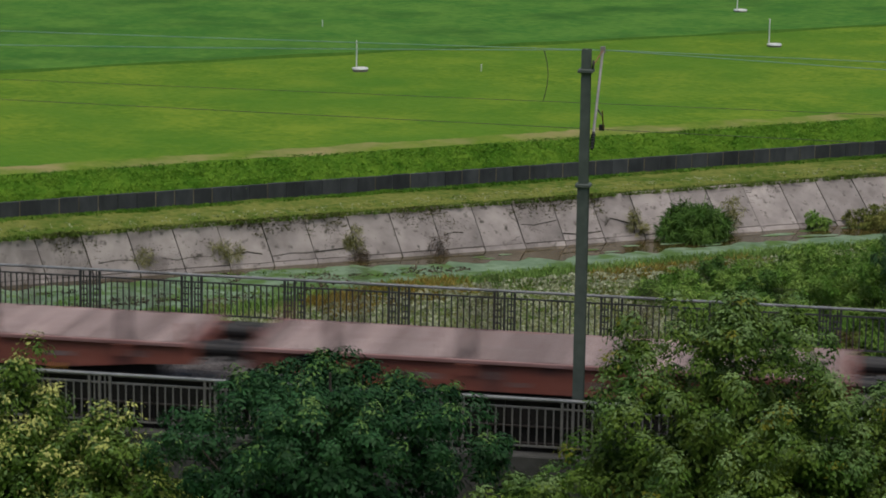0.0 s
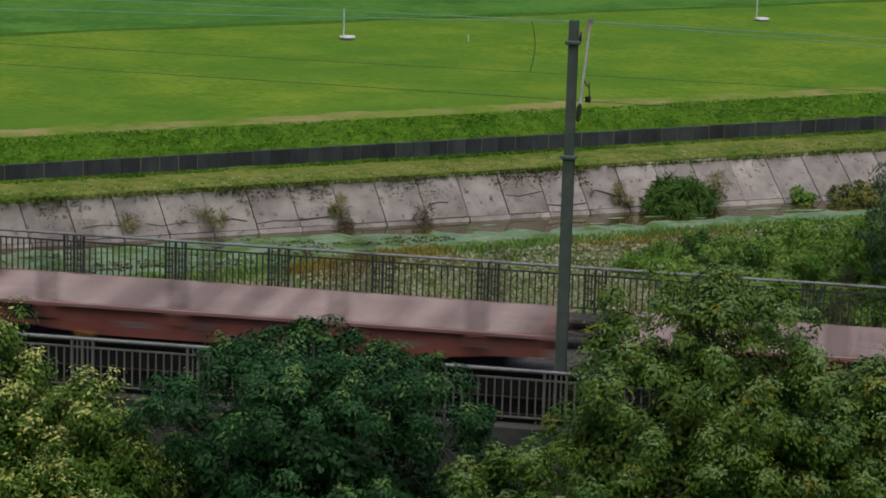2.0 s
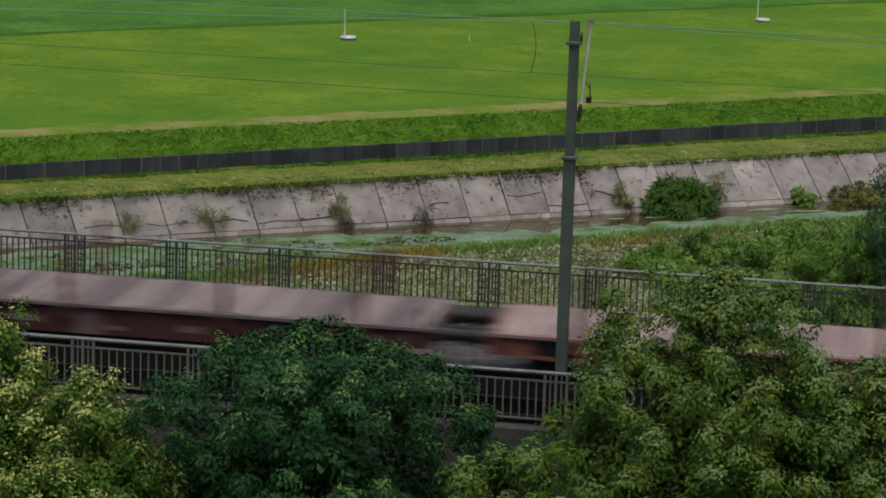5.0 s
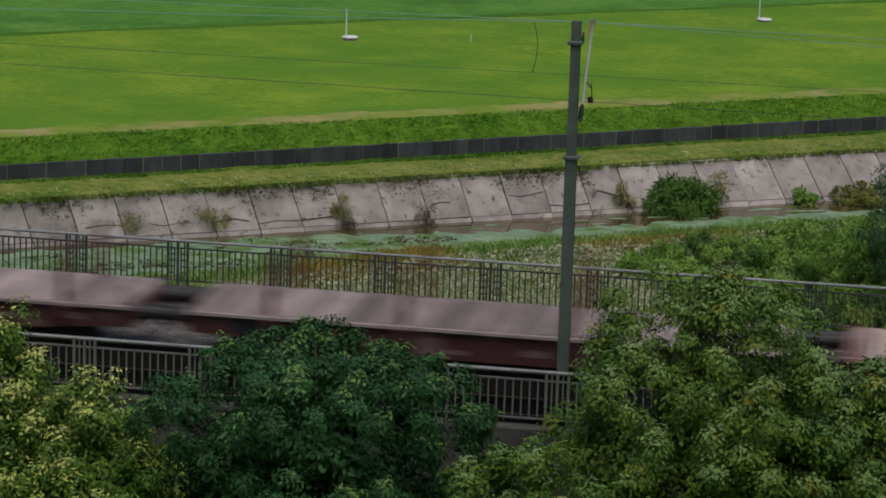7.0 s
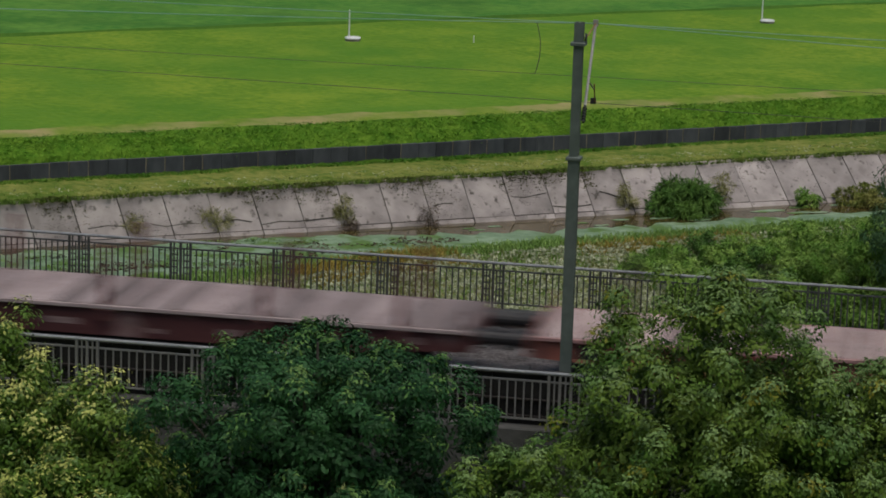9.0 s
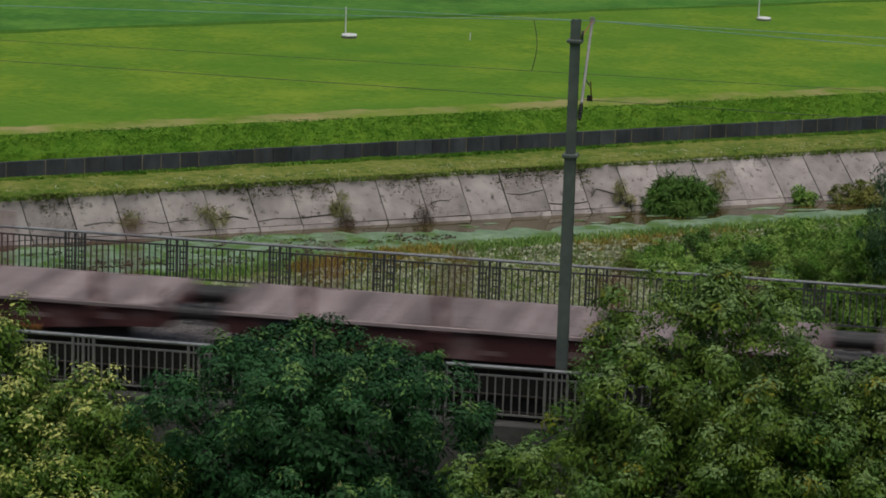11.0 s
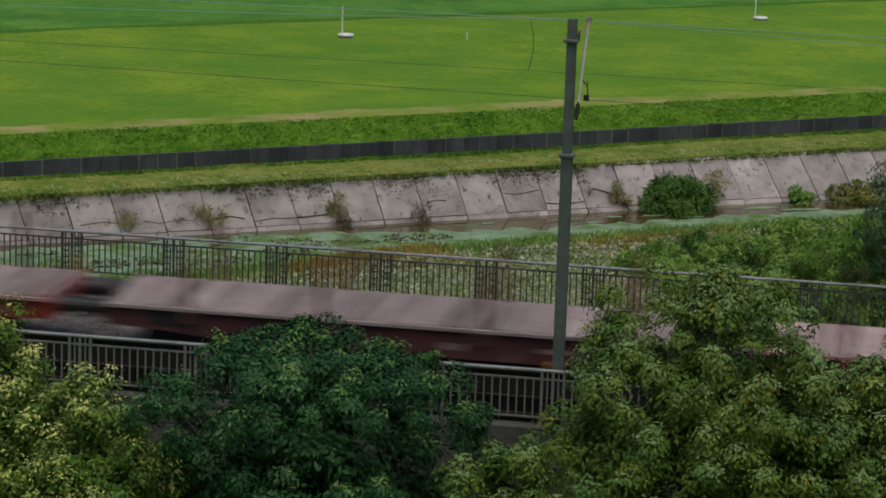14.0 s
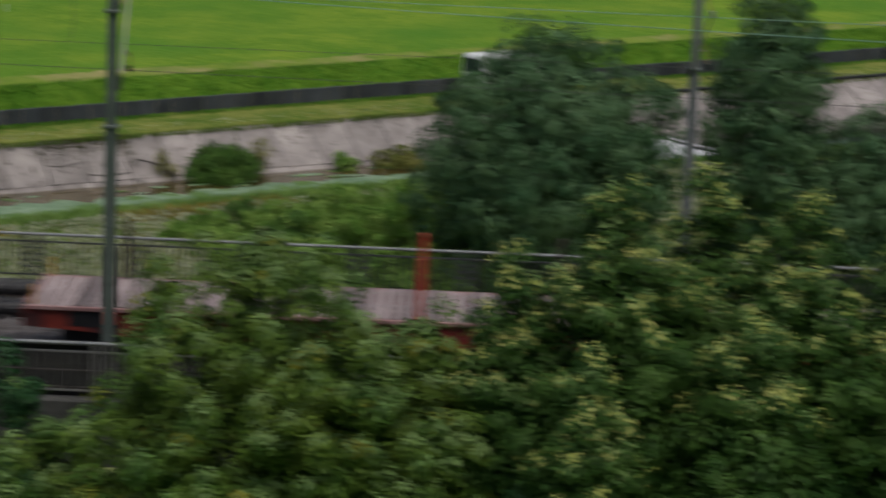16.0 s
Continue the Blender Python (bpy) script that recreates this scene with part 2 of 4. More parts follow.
def tube(pts, r, sides=5):
    """One bent tube through the points."""
    bm = bmesh.new()
    pts = [Vector(p) for p in pts]
    rings = []
    for i, p in enumerate(pts):
        d = (pts[min(i + 1, len(pts) - 1)] - pts[max(i - 1, 0)]).normalized()
        q = d.to_track_quat("Z", "Y")
        rings.append([bm.verts.new(p + q @ Vector((r * math.cos(6.2832 * k / sides), r * math.sin(6.2832 * k / sides), 0))) for k in range(sides)])
    for a, b in zip(rings[:-1], rings[1:]):
        for k in range(sides):
            bm.faces.new((a[k], a[(k + 1) % sides], b[(k + 1) % sides], b[k]))
    bm.faces.new(rings[0][::-1])
    bm.faces.new(rings[-1])
    return bm


def B():
    return bmesh.new()


def boxed(*a, **k):
    return box(bmesh.new(), *a, **k)


def rodded(*a, **k):
    return rod(bmesh.new(), *a, **k)


def raw(name, verts, faces, mats, index=None):
    me = bpy.data.meshes.new(name)
    me.from_pydata([tuple(v) for v in verts], [], [tuple(f) for f in faces])
    for m in mats:
        me.materials.append(m)
    if index is not None:
        me.polygons.foreach_set("material_index", np.asarray(index, dtype=np.int32))
    me.update()
    return me


def quads(name, v, mat):
    """A mesh of loose quads from an array of shape (n, 4, 3)."""
    n = len(v)
    me = bpy.data.meshes.new(name)
    me.vertices.add(4 * n)
    me.vertices.foreach_set("co", np.asarray(v, dtype=np.float32).ravel())
    me.loops.add(4 * n)
    me.loops.foreach_set("vertex_index", np.arange(4 * n, dtype=np.int32))
    me.polygons.add(n)
    me.polygons.foreach_set("loop_start", np.arange(0, 4 * n, 4, dtype=np.int32))
    me.update(calc_edges=True)
    me.validate()
    me.materials.append(mat)
    return me


# ---------------------------------------------------------------- ground and canal
CA = radians(33.8)
CU, CV = np.array((math.cos(CA), math.sin(CA))), np.array((-math.sin(CA), math.cos(CA)))


def canal(u, v, z=0.0):
    p = u * CU + v * CV
    return (p[0], p[1], z)


def bank(u):
    """The v at which the near bank meets the water."""
    return float(np.interp(u, (20, 32, 36, 40, 50, 60), (95.8, 96.6, 97.4, 99.0, 99.7, 100.1)))


# v at u = 48, change of v with u, height, material of the strip that begins here
PROFILE = [
    # first six entries: unseen hill behind the eye, added to block low skylight
    (-3000, 0, 90, 2), (-220, 0, 78, 2), (-60, 0, 38, 2), (-3, 0, 13.3, 2), (0.9, 0, 13.1, 2), (23, 0, -7.3, 0), (27, 0, -7.6, 0), (60, 0, -7.6, 0), (92, 0, -7.6, 0), (-1.6, "bank", -7.72, 0), (0.0, "bank", -7.97, 0), (0.7, "bank", -8.4, 0), (103.5, 0, -8.45, 0), (103.9, 0, -8.25, 0),
    (105.5, 0.045, -6.32, 1), (106.6, 0.05, -6.2, 1), (109.0, 0.055, -6.15, 2), (109.16, 0.055, -5.62, 2), (109.42, 0.055, -5.32, 2), (109.7, 0.055, -5.1, 2), (110.0, 0.055, -4.86, 2), (110.35, 0.055, -4.66, 3), (110.8, 0.055, -4.62, 3),
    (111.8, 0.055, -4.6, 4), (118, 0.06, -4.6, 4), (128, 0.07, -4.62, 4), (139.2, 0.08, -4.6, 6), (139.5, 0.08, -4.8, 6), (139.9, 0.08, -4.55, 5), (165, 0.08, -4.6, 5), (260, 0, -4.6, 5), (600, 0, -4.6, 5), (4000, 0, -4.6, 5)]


def ground():
    us = np.concatenate([[-3000, -600, -200, -80], np.arange(-30, 10, 2.0), np.arange(10, 130, 0.35), [150, 220, 400, 800, 3500]])
    verts, faces, idx = [], [], []
    for u in us:
        ku = min(max(u, -40), 160) - 48
        for j, (v, k, z, _) in enumerate(PROFILE):
            if k == "bank":
                v, k = v + bank(u), 0
            wob = (noise.noise((u * 0.35, j * 3.1, 0)) + 0.8 * noise.noise((u * 1.1, j * 5.3, 4))) * ((0.3 if 110.5 < v < 112 else 0.12) if v > 105 else 0.05) if -40 < u < 140 else 0
            lift = noise.noise((u * 0.2, j * 1.7, 5)) * (0.07 if v > 105.6 else 0.0) + noise.noise((u * 1.3, j * 2.9, 8)) * (0.06 if 105.6 < v < 112 else 0.0)
            verts.append(canal(u, v + k * ku + wob, z + lift))
    w = len(PROFILE)
    for i in range(len(us) - 1):
        for j in range(w - 1):
            a = i * w + j
            faces.append((a, a + w, a + w + 1, a + 1))
            idx.append(PROFILE[j][3])
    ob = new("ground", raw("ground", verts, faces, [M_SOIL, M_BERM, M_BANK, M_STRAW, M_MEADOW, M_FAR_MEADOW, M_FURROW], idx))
    return tagged(ob, "wide green meadow with a grassy bank, canal bed and added unseen hill", "ground", kind="structure")


ground()
me = raw("water", [canal(-600, 94.0, -8.0), canal(900, 94.0, -8.0), canal(900, 104.4, -8.0), canal(-600, 104.4, -8.0)], [(0, 1, 2, 3)], [M_WATER])
tagged(new("water", me), "still murky brown canal water below the slope", "water", kind="structure")


M_FOAM = surface("white_foaming_water", (0.45, 0.47, 0.47), (0.75, 0.77, 0.77), 3.0, 0.8, 0.5, 0.6, stretch=(1, 1, 0.3))
M_POOL = surface("smooth_pale_water", (0.06, 0.06, 0.05), (0.09, 0.085, 0.07), 0.8, 0.2, 0.06, 0.0)


def weir():
    """A low concrete sill over which the canal falls."""
    w = thing("weir", pose(0, 0, 0), "low concrete weir with white foaming water beyond the willows", "weir", kind="structure")
    u0, lo, hi = 80.0, 95.0, 104.2
    sill = [canal(u, v, z) for v in (lo, hi) for u, z in ((u0, -8.4), (u0 + 0.5, -8.4), (u0 + 0.5, -7.62), (u0, -7.62))]
    part("sill", raw("sill", sill, [(0, 1, 2, 3), (7, 6, 5, 4), (0, 4, 5, 1), (1, 5, 6, 2), (2, 6, 7, 3), (3, 7, 4, 0)], [M_DECK_CONCRETE]), None, w)
    rows, cols = 9, 30
    v, f = [], []
    for i in range(rows):
        t = i / (rows - 1)
        for j in range(cols):
            q = lo + (hi - lo) * j / (cols - 1)
            u = u0 + 0.4 - 3.4 * t + 0.2 * noise.noise((q * 1.5, t * 3, 0))
            v.append(canal(u, q, -7.58 - 0.38 * min(1, t * 2.5) + 0.05 * noise.noise((q * 2.5, t * 6, 4))))
    for i in range(rows - 1):
        for j in range(cols - 1):
            a = i * cols + j
            f.append((a, a + 1, a + cols + 1, a + cols))
    part("foam", raw("foam", v, f, [M_FOAM]), None, w, "white foaming water")
    part("upper_pool", raw("upper_pool", [canal(u0 + 0.3, 94.6, -7.6), canal(200, 94.6, -7.6), canal(200, 104.3, -7.6), canal(u0 + 0.3, 104.3, -7.6)], [(0, 1, 2, 3)], [M_POOL]), None, w, "smooth water reflecting the sky")


weir()


# ---------------------------------------------------------------- railway bridge
TRACKS = (57.0, 61.0)
NEAR, FAR = 53.4, 63.3


def bridge():
    b = thing("railway_bridge", pose(0, 0, 0), "long grey concrete railway bridge carrying two tracks", "bridge", kind="structure")
    x0, x1 = -330, 330
    part("deck_slab", boxed(x0, x1, NEAR - 0.25, FAR + 0.25, -1.35, -0.55), M_DECK_CONCRETE, b)
    for y in (NEAR, FAR):
        part("kerb", boxed(x0, x1, y - 0.25, y + 0.12, -0.546, -0.02, bevel=0.03), M_DECK_CONCRETE, b)
    for i in range(-16, 17):
        part("pier", boxed(i * 20 + 4, i * 20 + 5.2, NEAR + 1.4, FAR - 1.4, -8.2, -1.352, bevel=0.08), M_DECK_CONCRETE, b)
    part("walkway_plate", boxed(x0, x1, NEAR + 0.122, 55.84, -0.546, -0.34), M_WALKWAY, b, "near-black walkway beside the track")
    part("girder_plate", boxed(x0, x1, 53.74, 53.80, -0.339, 0.95), M_WALKWAY, b, "near-black plate girder behind the railing")
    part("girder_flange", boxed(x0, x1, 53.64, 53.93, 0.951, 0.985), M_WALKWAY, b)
    for z in (0.08, 0.42):
        part("girder_ledge", boxed(x0, x1, 53.66, 53.739, z, z + 0.03), M_TROUGH, b)
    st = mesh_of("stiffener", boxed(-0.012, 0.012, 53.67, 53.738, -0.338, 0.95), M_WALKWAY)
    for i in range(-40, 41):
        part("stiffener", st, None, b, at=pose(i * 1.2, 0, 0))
    for y, z in ((54.5, -0.22), (55.1, -0.22)):
        part("cable_trough", boxed(x0, x1, y, y + 0.22, -0.338, z, bevel=0.015), M_TROUGH, b)
    # ballast bed with raised shoulders
    ys = [(55.845, -0.35), (55.85, -0.12), (56.0, -0.08), (58.7, -0.08), (59, -0.14), (59.3, -0.08), (62.2, -0.08), (FAR - 0.32, -0.3)]
    xs = np.arange(-60, 60.1, 0.25)
    v, f = [], []
    for x in [x0, *xs, x1]:
        for j, (y, z) in enumerate(ys):
            v.append((x, y, z + 0.03 * noise.noise((x * 3, y * 3, 0)) ))
    w = len(ys)
    for i in range(len(xs) + 1):
        for j in range(w - 1):
            a = i * w + j
            f.append((a, a + w, a + w + 1, a + 1))
    part("ballast_bed", raw("ballast_bed", v, f, [M_BALLAST]), M_BALLAST, b)
    sl = mesh_of("sleeper", boxed(-0.13, 0.13, -1.3, 1.3, -0.2, -0.045, bevel=0.02), M_DECK_CONCRETE)
    for y in TRACKS:
        for i in range(-70, 71):
            part("sleeper", sl, None, b, at=pose(i * 0.6, y, 0))
        for s in (-0.75, 0.75):
            bm = boxed(x0, x1, y + s - 0.036, y + s + 0.036, -0.035, 0.0)
            box(bm, x0, x1, y + s - 0.07, y + s + 0.07, -0.045, -0.0352)
            part("rail", bm, M_RAIL, b)
    return b


bridge()


def railing(y, panel, phase, gap, label, paint, ladder):
    """A steel bridge railing: handrail, rails, balusters, and a latticed group of bars at each joint."""
    r = thing("railing", pose(0, y, 0), label, "railing", kind="structure")
    H = 1.1
    part("handrail", rodded((-330, 0, H - 0.03), (330, 0, H - 0.03), 0.035), M_HANDRAIL, r, "pale worn metal handrail")
    part("upper_rail", boxed(-330, 330, -0.02, 0.02, H - 0.22, H - 0.185), paint, r)
    part("bottom_rail", boxed(-330, 330, -0.02, 0.02, 0.10, 0.135), paint, r)
    post = mesh_of("post", boxed(-0.026, 0.026, -0.03, 0.03, -0.02, H - 0.06), paint)
    bar = mesh_of("baluster", boxed(-0.015, 0.015, -0.015, 0.015, 0.135, H - 0.22), paint)
    tall = mesh_of("lattice_bar", boxed(-0.015, 0.015, -0.015, 0.015, 0.136, H - 0.06), paint)
    rung = mesh_of("rung", boxed(-0.08, 0.08, -0.012, 0.012, -0.016, 0.016), paint)
    half = 0.24 if ladder else 0.22
    inner = (-0.16, -0.08, 0.08, 0.16) if ladder else (-0.11, 0.11)
    for i in range(-12, 18):
        x = phase + i * panel
        for s in (-half, 0, half):
            part("post", post, None, r, at=pose(x + s, 0, 0))
        for s in inner:
            part("lattice_bar", tall if abs(s) > 0.1 else bar, None, r, at=pose(x + s, 0, 0))
        if ladder:
            for z in (0.3, 0.45, 0.6, 0.75):
                for s in (-0.16, 0.16):
                    part("rung", rung, None, r, at=pose(x + s, 0, z))
        n = round((panel - 2 * half) / gap)
        for k in range(1, n):
            part("baluster", bar, None, r, at=pose(x + half + k * (panel - 2 * half) / n, 0, 0))
    return r


railing(NEAR, 2.415, -16.65, 0.165, "near grey-green steel bridge railing with grouped bars", M_RAILING_LIT, False)
railing(FAR, 2.5, -19.95, 0.146, "far grey-green steel bridge railing with latticed joints", M_RAILING, True)


# ---------------------------------------------------------------- flat wagons
PITCH = 13.65


def run_of(t):
    """How far the train has come: it slows a little and picks up again."""
    return -14.733 + 17.68765 * t - 0.05664 * t ** 2 + 0.00237 * t ** 3


def wagon():
    w = thing("flat_wagon", pose(0, 0, 0), "empty two-axle flat wagon with stakes and plank deck", "wagon", group="freight train")
    L, Wd, Z = 6.15, 1.385, 1.25
    # deep side sills that taper towards the ends
    for s in (-1, 1):
        bm = B()
        zs = [(-L, 0.80), (-5.2, 0.76), (-3.4, 0.60), (3.4, 0.60), (5.2, 0.76), (L, 0.80)]
        ys = (s * (Wd - 0.05), s * (Wd - 0.13))
        lower = [[bm.verts.new((x, y, z)) for x, z in zs] for y in ys]
        upper = [[bm.verts.new((x, y, Z - 0.075)) for x, _ in zs] for y in ys]
        for i in range(len(zs) - 1):
            for a in (lower[0], lower[1]):
                u = upper[0] if a is lower[0] else upper[1]
                bm.faces.new((a[i], a[i + 1], u[i + 1], u[i]))
            bm.faces.new((lower[0][i], lower[1][i], lower[1][i + 1], lower[0][i + 1]))
        for i in (0, -1):
            bm.faces.new((lower[0][i], lower[1][i], upper[1][i], upper[0][i]))
        bmesh.ops.recalc_face_normals(bm, faces=bm.faces)
        part("side_sill", bm, M_RED, w)
        part("deck_rim", boxed(-L - 0.02, L + 0.02, s * Wd - 0.035, s * Wd + 0.035, Z - 0.072, Z + 0.012, bevel=0.01), M_PINK, w, "scuffed pale red deck edge")
        for x, ln, z, hh in ((-2.9, 0.7, 0.80, 0.13), (-1.2, 0.35, 0.86, 0.16), (-0.65, 0.3, 0.72, 0.1), (0.9, 0.5, 0.78, 0.14), (3.0, 0.6, 0.84, 0.1), (4.9, 0.3, 0.9, 0.14)):
            part("lettering", boxed(x, x + ln, s * (Wd - 0.047) - 0.004, s * (Wd - 0.047) + 0.004, z, z + hh), M_LETTERING, w, "worn pale lettering")
        part("data_plate", boxed(-5.3, -4.3, s * (Wd - 0.048) - 0.004, s * (Wd - 0.048) + 0.004, 0.84, 1.14), M_BLACK, w, "black data panel")
        pk = mesh_of("stake_pocket", boxed(-0.1, 0.1, -0.05, 0.05, 0.92, Z - 0.076, bevel=0.015), M_RED)
        st = B()
        r = box(st, -0.075, 0.075, -0.05, 0.05, 0.0, 1.25)
        for v in st.verts:
            if v.co.z > 1:
                v.co.x *= 0.75
        st = mesh_of("stake", st, M_STAKE)
        for x in (-4.44, -1.6, 1.82, 4.73):
            part("stake_pocket", pk, None, w, at=pose(x, s * (Wd + 0.01), 0))
            part("stake", st, None, w, "rusty steel side stake", at=pose(x, s * (Wd - 0.1), Z + 0.02))
        for x in (-3.6, 3.3):
            part("lashing_ring", rodded((x, s * (Wd - 0.03), 0.68), (x, s * (Wd + 0.02), 0.56), 0.05, sides=6), M_YELLOW, w, "small yellow lashing hook")
    for e in (-1, 1):
        part("headstock", boxed(e * L - 0.07 + 0.03 * e, e * L + 0.07 + 0.03 * e, -1.33, 1.33, 0.80, Z - 0.074, bevel=0.02), M_RED, w)
        part("end_board", boxed(e * L - 0.03, e * L + 0.03, -1.33, 1.33, Z - 0.07, Z + 0.075, bevel=0.012), M_PINK, w)
        for s in (-1, 1):
            bm = rodded((e * (L + 0.09), s * 0.875, 1.04), (e * (L + 0.42), s * 0.875, 1.04), 0.18, 0.165, 14)
            rod(bm, (e * (L + 0.41), s * 0.875, 1.04), (e * (L + 0.63), s * 0.875, 1.04), 0.13, 0.13, 14)
            rod(bm, (e * (L + 0.62), s * 0.875, 1.04), (e * (L + 0.675), s * 0.875, 1.04), 0.25, 0.235, 18)
            part("buffer", bm, M_BLACK, w, "black greasy side buffer")
            part("corner_post", boxed(e * (L - 0.12) - 0.03, e * (L - 0.12) + 0.03, s * 1.28 - 0.03, s * 1.28 + 0.03, Z + 0.02, Z + 0.42, bevel=0.01), M_YELLOW, w)
        bm = rodded((e * (L + 0.05), 0, 1.02), (e * (L + 0.66), 0, 0.96), 0.045)
        rod(bm, (e * (L + 0.3), 0.25, 0.9), (e * (L + 0.66), 0.3, 0.55), 0.03)
        part("coupling", bm, M_BLACK, w)
    for x in (-4.0, 4.0):
        bm = B()
        rod(bm, (x, -0.95, 0.5), (x, 0.95, 0.5), 0.08)
        for s in (-0.75, 0.75):
            rod(bm, (x, s - 0.065, 0.5), (x, s + 0.065, 0.5), 0.5, 0.49, 28)
        part("wheelset", bm, M_BLACK, w)
        for s in (-1, 1):
            bm = boxed(x - 0.18, x + 0.18, s * 1.0 - 0.1, s * 1.0 + 0.1, 0.38, 0.66, bevel=0.03)
            box(bm, x - 0.6, x + 0.6, s * 1.0 - 0.05, s * 1.0 + 0.05, 0.662, 0.76)
            part("axle_guard", bm, M_BLACK, w)
    bm = boxed(-6.0, 6.0, -0.35, -0.2, 0.75, Z - 0.08)
    box(bm, -6.0, 6.0, 0.2, 0.35, 0.75, Z - 0.08)
    for x in (-2.6, 0, 2.6):
        box(bm, x - 0.08, x + 0.08, -1.24, 1.24, 0.85, Z - 0.082)
    part("centre_sill", bm, M_BLACK, w)
    # long black panels, added to block light and view beneath the frame
    for s in (-1, 1):
        bm = boxed(-5.5, 5.5, s * 0.93 - 0.03, s * 0.93 + 0.03, 0.30, 0.79)
        box(bm, -1.6, 1.0, s * 0.75 - 0.13, s * 0.75 + 0.13, 0.24, 0.66)
        part("brake_rigging", bm, M_BLACK, w, "black panels added to darken the space under the frame")
    pl = mesh_of("plank", boxed(-0.094, 0.094, -1.33, 1.33, -0.05, 0.0, bevel=0.012), M_PLANK)
    rnd = random.Random(4)
    n = 57
    for i in range(n):
        x = -L + 0.04 + (i + 0.5) * (2 * L - 0.08) / n
        part("plank", pl, None, w, at=pose(x, rnd.uniform(-0.035, 0.015), Z + 0.026 + rnd.uniform(-0.016, 0.016), 0, rnd.uniform(-2.5, 2.5), rnd.uniform(-0.3, 0.3)))
    return w


PAINT = {0: M_ORANGE, 1: M_ORANGE, 2: M_RED, 3: M_ORANGE, 6: M_ORANGE, 8: M_RED, 11: M_ORANGE, 17: M_RED, 19: M_RED, 20: M_RED, 21: M_RED, 22: M_RED}
LOOKS = {"faded_red_paint": "red", "orange_red_paint": "faded orange-red", "brown_red_paint": "dark brown-red"}
WAGONS = []


def train():
    first = wagon()
    for k in range(-1, 23):
        w = first if k == -1 else copy_thing(first, pose(0, 0, 0))
        WAGONS.append((k, w))
    for k, w in WAGONS:
        paint = PAINT.get(k, M_BROWN)
        w["label"] = "empty two-axle %s flat wagon with stakes and plank deck" % LOOKS[paint.name]
        for o in w.children:
            kind = o.name.split(".")[0]
            mat = None
            if kind in ("side_sill", "headstock", "stake_pocket"):
                mat = paint
            elif kind == "deck_rim" and paint is M_BROWN:
                mat = M_PLANK
            elif kind == "end_board" and paint is M_BROWN:
                mat = M_PLANK
            elif kind == "plank" and paint is not M_BROWN and k < 19:
                mat = M_PLANK_PALE
            elif kind == "corner_post" and k not in (19, 20):
                mat = paint
            elif kind == "stake" and paint is M_BROWN:
                mat = M_STAKE_RED
            elif kind == "stake" and k == 20:
                x = o.matrix_basis.translation.x
                mat = M_RED_BRIGHT if 1 < x < 3 else M_STAKE
            if mat:
                o.material_slots[0].link = "OBJECT"
                o.material_slots[0].material = mat


train()


# ---------------------------------------------------------------- masts and wires
def mast(x, y, top, turn, paint, label, reach, tube_low, tube_top, contact):
    m = thing("catenary_mast", pose(x, y, -0.1, 0, 0, turn), label, "mast", group="catenary masts")
    h = top + 0.1
    for z0, z1, w, name in ((0.0, h - 2.68, 0.108, "lower_column"), (h - 2.678, h, 0.09, "upper_column")):
        # an H section drawn up
        t = 0.014
        out = [(-w, -w), (w, -w), (w, -w + t), (t, -w + t), (t, w - t), (w, w - t), (w, w), (-w, w), (-w, w - t), (-t, w - t), (-t, -w + t), (-w, -w + t)]
        bm = B()
        face = bm.faces.new([bm.verts.new((px, py, z0)) for px, py in out])
        up = bmesh.ops.extrude_face_region(bm, geom=[face])
        bmesh.ops.translate(bm, vec=(0, 0, z1 - z0), verts=[v for v in up["geom"] if isinstance(v, bmesh.types.BMVert)])
        bmesh.ops.recalc_face_normals(bm, faces=bm.faces)
        part(name, bm, paint, m)
    part("base_plate", boxed(-0.28, 0.28, -0.28, 0.28, -0.3, 0.04, bevel=0.02), M_DECK_CONCRETE, m)
    for z in (h - 0.42, h - 2.68):
        part("collar", boxed(-0.15, 0.15, -0.15, 0.15, z - 0.035, z + 0.035, bevel=0.012), M_MAST, m, "dark clamped collar")
    up = Vector((-0.03, reach, tube_top + 0.1))
    low = Vector((0.13, 0.12, tube_low + 0.1))
    con = Vector((0.02, reach, contact + 0.1))
    bend = low.lerp(up, 0.16)
    ins = rodded(low, bend, 0.03, 0.03)
    for i in range(5):
        c = low.lerp(bend, 0.15 + 0.17 * i)
        rod(ins, c, c + (bend - low) * 0.08, 0.048, 0.032, 10)
    part("insulator", ins, M_BLACK, m, "black ribbed insulator")
    part("pulley", rodded((0.12, 0.0, h - 0.3), (0.15, 0.0, h - 0.3), 0.09, 0.09, 16), M_BLACK, m)
    part("cantilever_tube", rodded(bend, up, 0.028), M_ROD, m, "pale galvanised cantilever tube")
    part("top_tie", rodded((0.12, 0.1, h - 0.33), up, 0.014), M_RUST_ROD, m)
    part("registration_tube", rodded(bend.lerp(up, 0.3), con + Vector((0, -0.35, 0.35)), 0.016), M_ROD, m)
    part("steady_arm", rodded(con + Vector((0.02, -0.4, 0.45)), con, 0.013), M_RUST_ROD, m)
    part("contact_clamp", boxed(con.x - 0.09, con.x + 0.02, con.y - 0.03, con.y + 0.03, con.z - 0.02, con.z + 0.1), M_BLACK, m)
    part("messenger_clamp", boxed(up.x - 0.05, up.x + 0.05, up.y - 0.04, up.y + 0.04, up.z - 0.05, up.z + 0.08), M_ROD, m)
    return m


